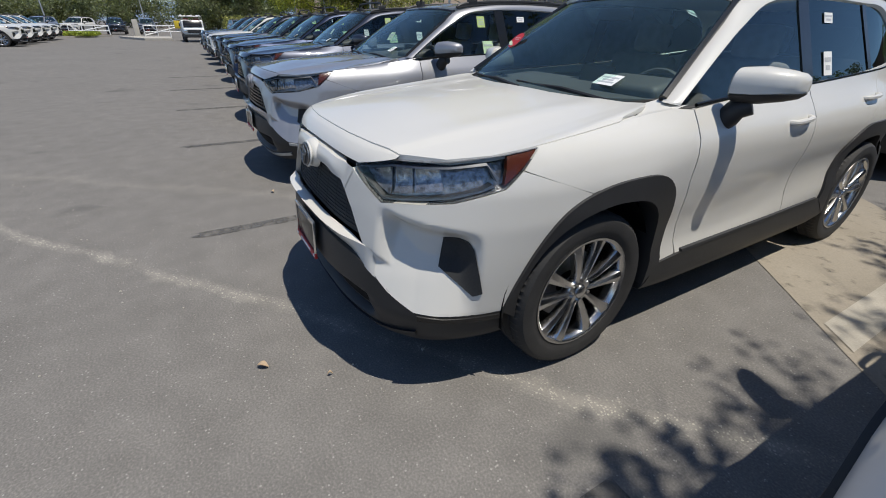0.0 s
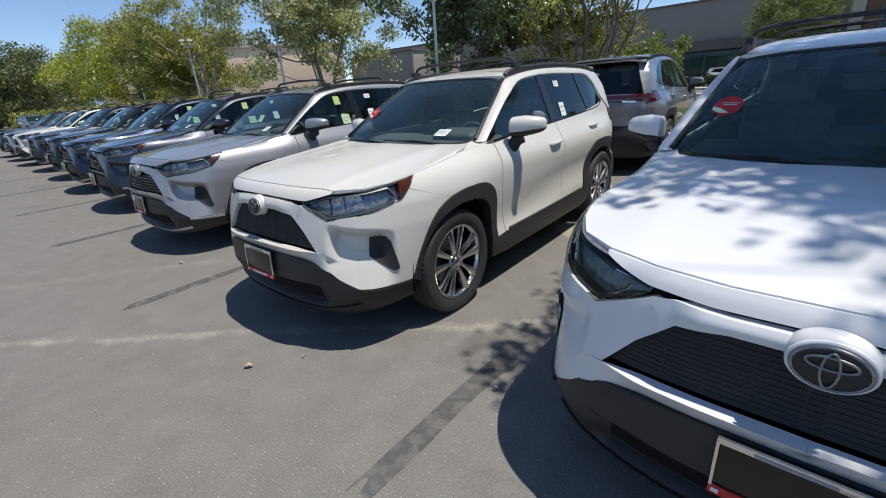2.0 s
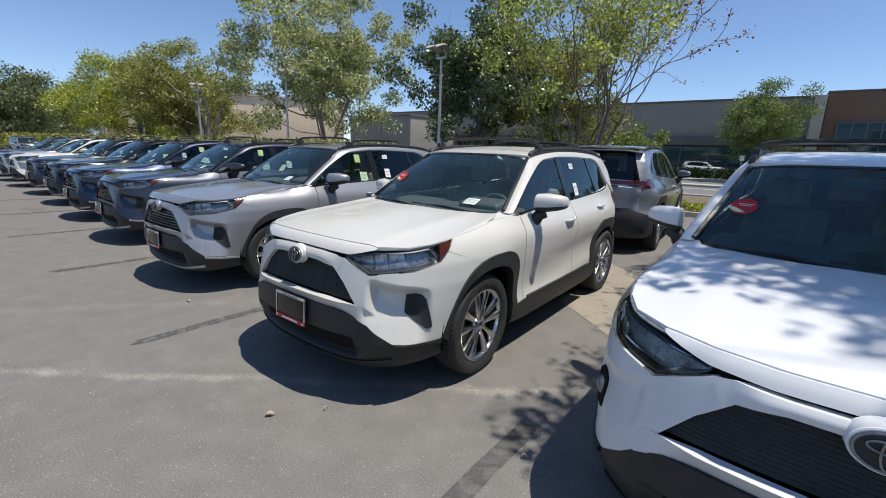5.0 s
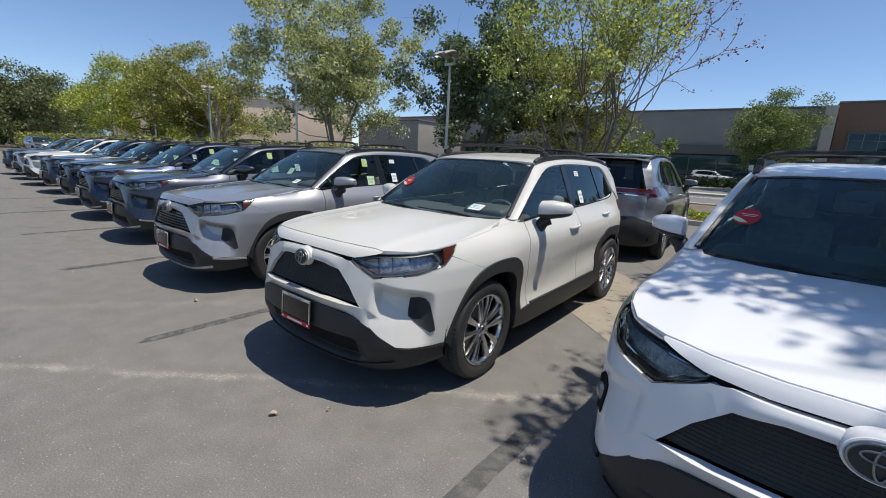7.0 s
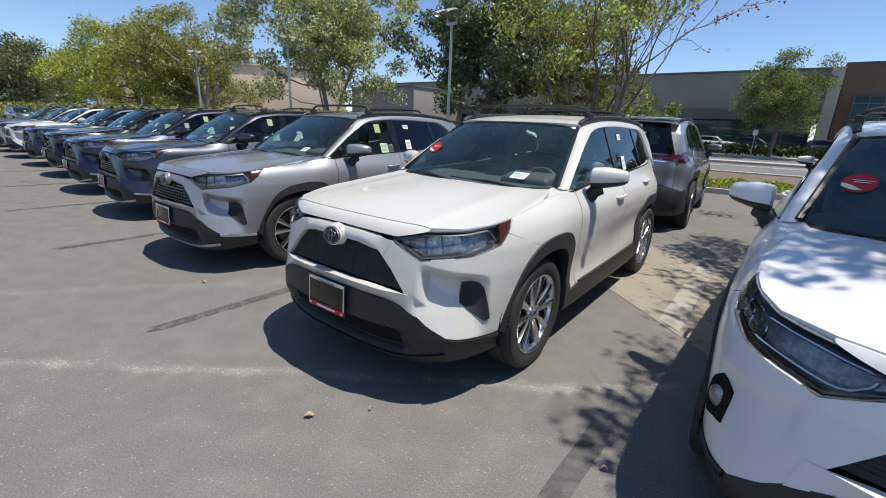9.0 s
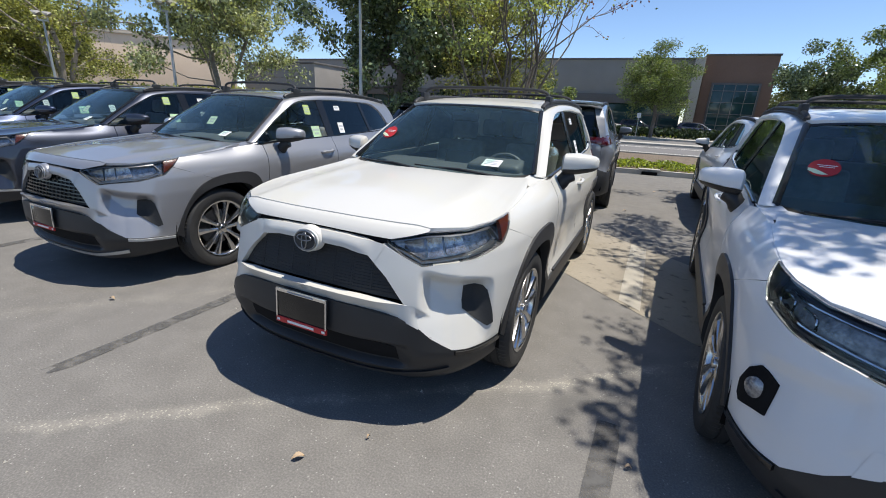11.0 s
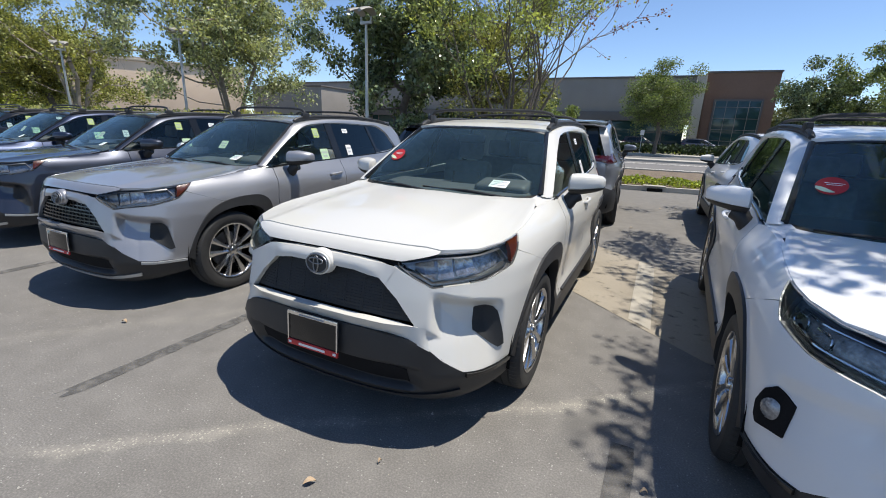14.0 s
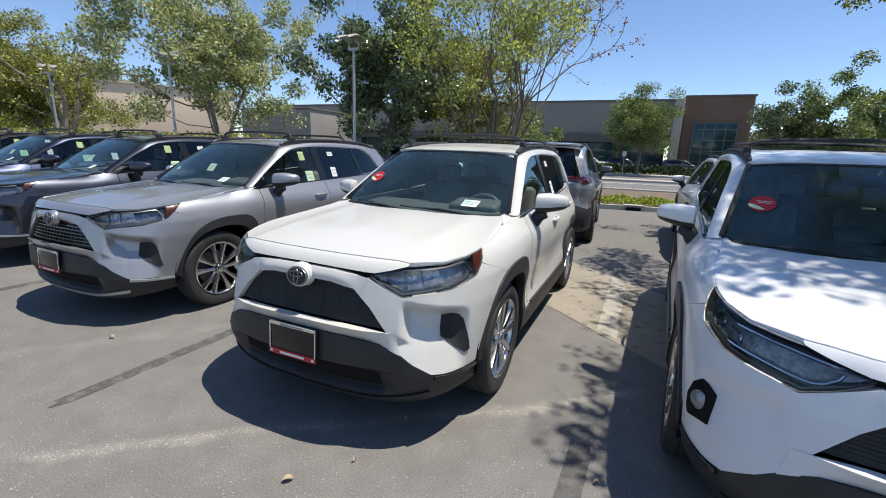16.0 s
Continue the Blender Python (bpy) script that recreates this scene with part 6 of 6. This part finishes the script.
link_mesh("post", data_mesh("post", *tube_data([(0, 0, 0), (0, 0, 2.0)], 0.03, 8)), M["galv"], sign)
part("panel", box((0.32, 0.02, 0.42), pose(0, -0.04, 1.85), 0.005), M["paper"], sign)

# ---------------------------------------------------------------- the lot's far end
flat("island_kerb", [(-55.0, -9.4), (-48.2, -9.6), (-48.6, -8.2), (-53.4, -5.6), (-55.0, -5.6)], 0.0, M["concrete"], "pale kerb of the grass island", "kerb", 0.13)
flat("island_soil", [(-54.8, -9.2), (-48.5, -9.4), (-48.9, -8.3), (-53.5, -5.8), (-54.8, -5.8)], 0.13, M["soil"], "soil of the grass island", "ground", 0.02)
hedge("island_grass", "green grass on the kerbed island", -54.6, -49.2, -9.2, -6.4, 0.3, M["hedge"], 8, 7000, 0.16, slope=0.0, z=0.14)
flat("end_slab", [(-48.0, -4.6), (-42.5, -2.6), (-42.5, -0.7), (-48.0, -0.7)], 0.0, M["concrete"], "low concrete slab at the end of the row", "pavement", 0.16)


def pipe_rail(x0, y0, x1, y1, tall):
    ob = thing("pipe_rail", "white-painted steel pipe rail at the lot's end", "railing", "", "", pose(x0, y0, 0))
    d = Vector((x1 - x0, y1 - y0, 0))
    for k in range(4):
        p = d * k / 3
        link_mesh("post", data_mesh("post", *tube_data([p, p + Vector((0, 0, tall))], 0.045, 8)), M["paper"], ob)
    for z in (tall, tall * 0.5):
        link_mesh("bar", data_mesh("bar", *tube_data([Vector((0, 0, z)), d + Vector((0, 0, z))], 0.04, 8)), M["paper"], ob)
    link_mesh("brace", data_mesh("brace", *tube_data([Vector((0, 0, 0.2)), d + Vector((0, 0, tall))], 0.05, 8)), M["paper"], ob)
    return ob


pipe_rail(-50.0, -2.7, -51.5, 0.4, 1.0)
stump = thing("end_post", "weathered grey concrete post at the lot's end", "post", "", "", pose(-48.3, -3.2, 0))
part("shaft", box((0.42, 0.42, 1.5), pose(0, 0, 0.74, 0, -4), 0.05), M["concrete"], stump)
part("foot", box((0.7, 0.7, 0.2), pose(0, 0, 0.1), 0.04), M["concrete"], stump)
pipe_rail(-56.0, -9.0, -56.0, -5.8, 0.9)


def work_truck(at, turn):
    ob = thing("work_truck", "white flatbed work truck with yellow gear", "truck", "", "", pose(*at, 0, 0, turn) @ Matrix.Scale(0.78, 4))
    part("cab", box((1.9, 1.7, 1.25), pose(0, 1.0, 1.30), 0.16, 3), M["paper"], ob)
    part("bonnet", box((1.8, 1.2, 0.55), pose(0, -0.2, 0.95), 0.12, 3), M["paper"], ob)
    part("windscreen", box((1.6, 0.5, 0.55), pose(0, 0.28, 1.55, -30), 0.05), M["gloss_black"], ob)
    part("bumper", box((1.9, 0.25, 0.25), pose(0, -0.85, 0.55), 0.05), M["plastic"], ob)
    part("grille", box((1.2, 0.06, 0.28), pose(0, -0.82, 0.95), 0.03), M["plastic"], ob)
    part("flatbed", box((2.1, 3.2, 0.2), pose(0, 3.5, 0.95), 0.03), M["galv"], ob)
    part("tool_box", box((2.0, 2.6, 0.8), pose(0, 3.4, 1.4), 0.05), M["paper"], ob)
    part("gear", box((0.6, 0.8, 0.7), pose(-1.2, 2.6, 1.5), 0.08), M["yellow"], ob, "yellow gear")
    for y in (0.7, 2.6, 4.4):
        link_mesh("rack_hoop", data_mesh("rack_hoop", *tube_data([(-0.95, y, 1.6), (-0.9, y, 2.25), (0.9, y, 2.25), (0.95, y, 1.6)], 0.04, 6)), M["galv"], ob)
    for x in (-0.8, 0.1, 0.75):
        link_mesh("rack_bar", data_mesh("rack_bar", *tube_data([(x, 0.3, 2.32), (x, 4.8, 2.32)], 0.06, 6)), M["paper"], ob)
    for s in (-1, 1):
        part("headlamp", box((0.3, 0.06, 0.2), pose(s * 0.72, -0.82, 1.0), 0.03), M["chrome"], ob)
        part("beacon_bar", box((0.5, 0.2, 0.12), pose(s * 0.45, 1.0, 2.0), 0.03), M["amber"], ob)
        part("mirror", box((0.12, 0.1, 0.3), pose(s * 1.1, 0.4, 1.5), 0.03), M["plastic"], ob)
        for y in (-0.1, 3.6):
            link_mesh("tyre", data_mesh("tyre", *moved(lathe([(0.0, 0.1), (0.22, 0.12), (0.36, 0.13), (0.4, 0.09), (0.4, -0.09), (0.36, -0.13), (0.0, -0.12)], 28), pose(s * 0.85, y, 0.4))), M["rubber"], ob)
    return ob


work_truck((-39.0, 0.8, 0), 90)
for k, (x, y, turn, c) in enumerate([(-58, -9, 70, "white"), (-60, -12.2, 75, "silver"), (-61, -15.4, 80, "white"), (-63, -18.6, 80, "grey"), (-64, -22, 85, "white"), (-66, -25.4, 85, "navy"), (-62, -5.6, 90, "charcoal"), (-63, -2.6, 90, "silver"), (-50, 5.8, 95, "grey"), (-68, -29, 85, "white"), (-70, -33, 85, "silver")]):
    c2 = copy_thing(silver, pose(x, y, 0, 0, 0, turn))
    tagged(c2, "parked SUV far off at the lot's end", "", "cars parked at the lot's far end")
    c2.name = "parked_suv"
    repaint(c2, "silver", c)

# ---------------------------------------------------------------- litter on the asphalt
rng = np.random.default_rng(77)


def dry_leaf(x, y, long, turn, label):
    bm = bmesh.new()
    pts = []
    for k in range(6):
        t = k / 5
        w = 0.28 * long * math.sin(math.pi * min(0.06 + 0.9 * t, 1))
        z = 0.006 + 0.016 * math.sin(math.pi * t)
        pts.append([bm.verts.new((long * (t - 0.5), s * w, z + (0.008 if s else 0))) for s in (-1, 0, 1)])
    for a, b in zip(pts, pts[1:]):
        for k in range(2):
            bm.faces.new((a[k], b[k], b[k + 1], a[k + 1]))
    ob = part("dry_leaf", bm, M["dry"], None)
    ob.matrix_basis = pose(x, y, 0, 0, 0, turn)
    return tagged(ob, label, "leaf", "dry leaves on the asphalt")


for x, y, s, a in ((0.25, -1.25, 0.055, 50), (1.577, -0.587, 0.033, 20), (0.45, -1.0, 0.023, 80), (-2.1, -0.75, 0.05, 10), (2.05, -1.3, 0.04, 130), (1.15, 5.6, 0.06, 20), (1.6, 8.3, 0.07, 70), (1.9, 8.5, 0.06, 10)):
    dry_leaf(x, y, s, a, "curled pale brown leaf on the asphalt")
n = 2200
xy = np.c_[rng.uniform(-6, 3.5, n), rng.uniform(-3.2, 2.5, n)]
v, f = [], []
for (x, y), r in zip(xy, rng.gamma(2.0, 0.0011, n) + 0.0010):
    t = rng.uniform(0, 6.28)
    b0 = len(v)
    v += [(x + r * math.cos(t + k * 2.09), y + r * math.sin(t + k * 2.09), 0.001) for k in range(3)] + [(x, y, r * 1.1)]
    f += [(b0, b0 + 1, b0 + 3), (b0 + 1, b0 + 2, b0 + 3), (b0 + 2, b0, b0 + 3)]
tagged(link_mesh("gravel", data_mesh("gravel", v, f), M["concrete"], None, smooth=0), "pale grit strewn over the asphalt", "gravel", "", "stuff")
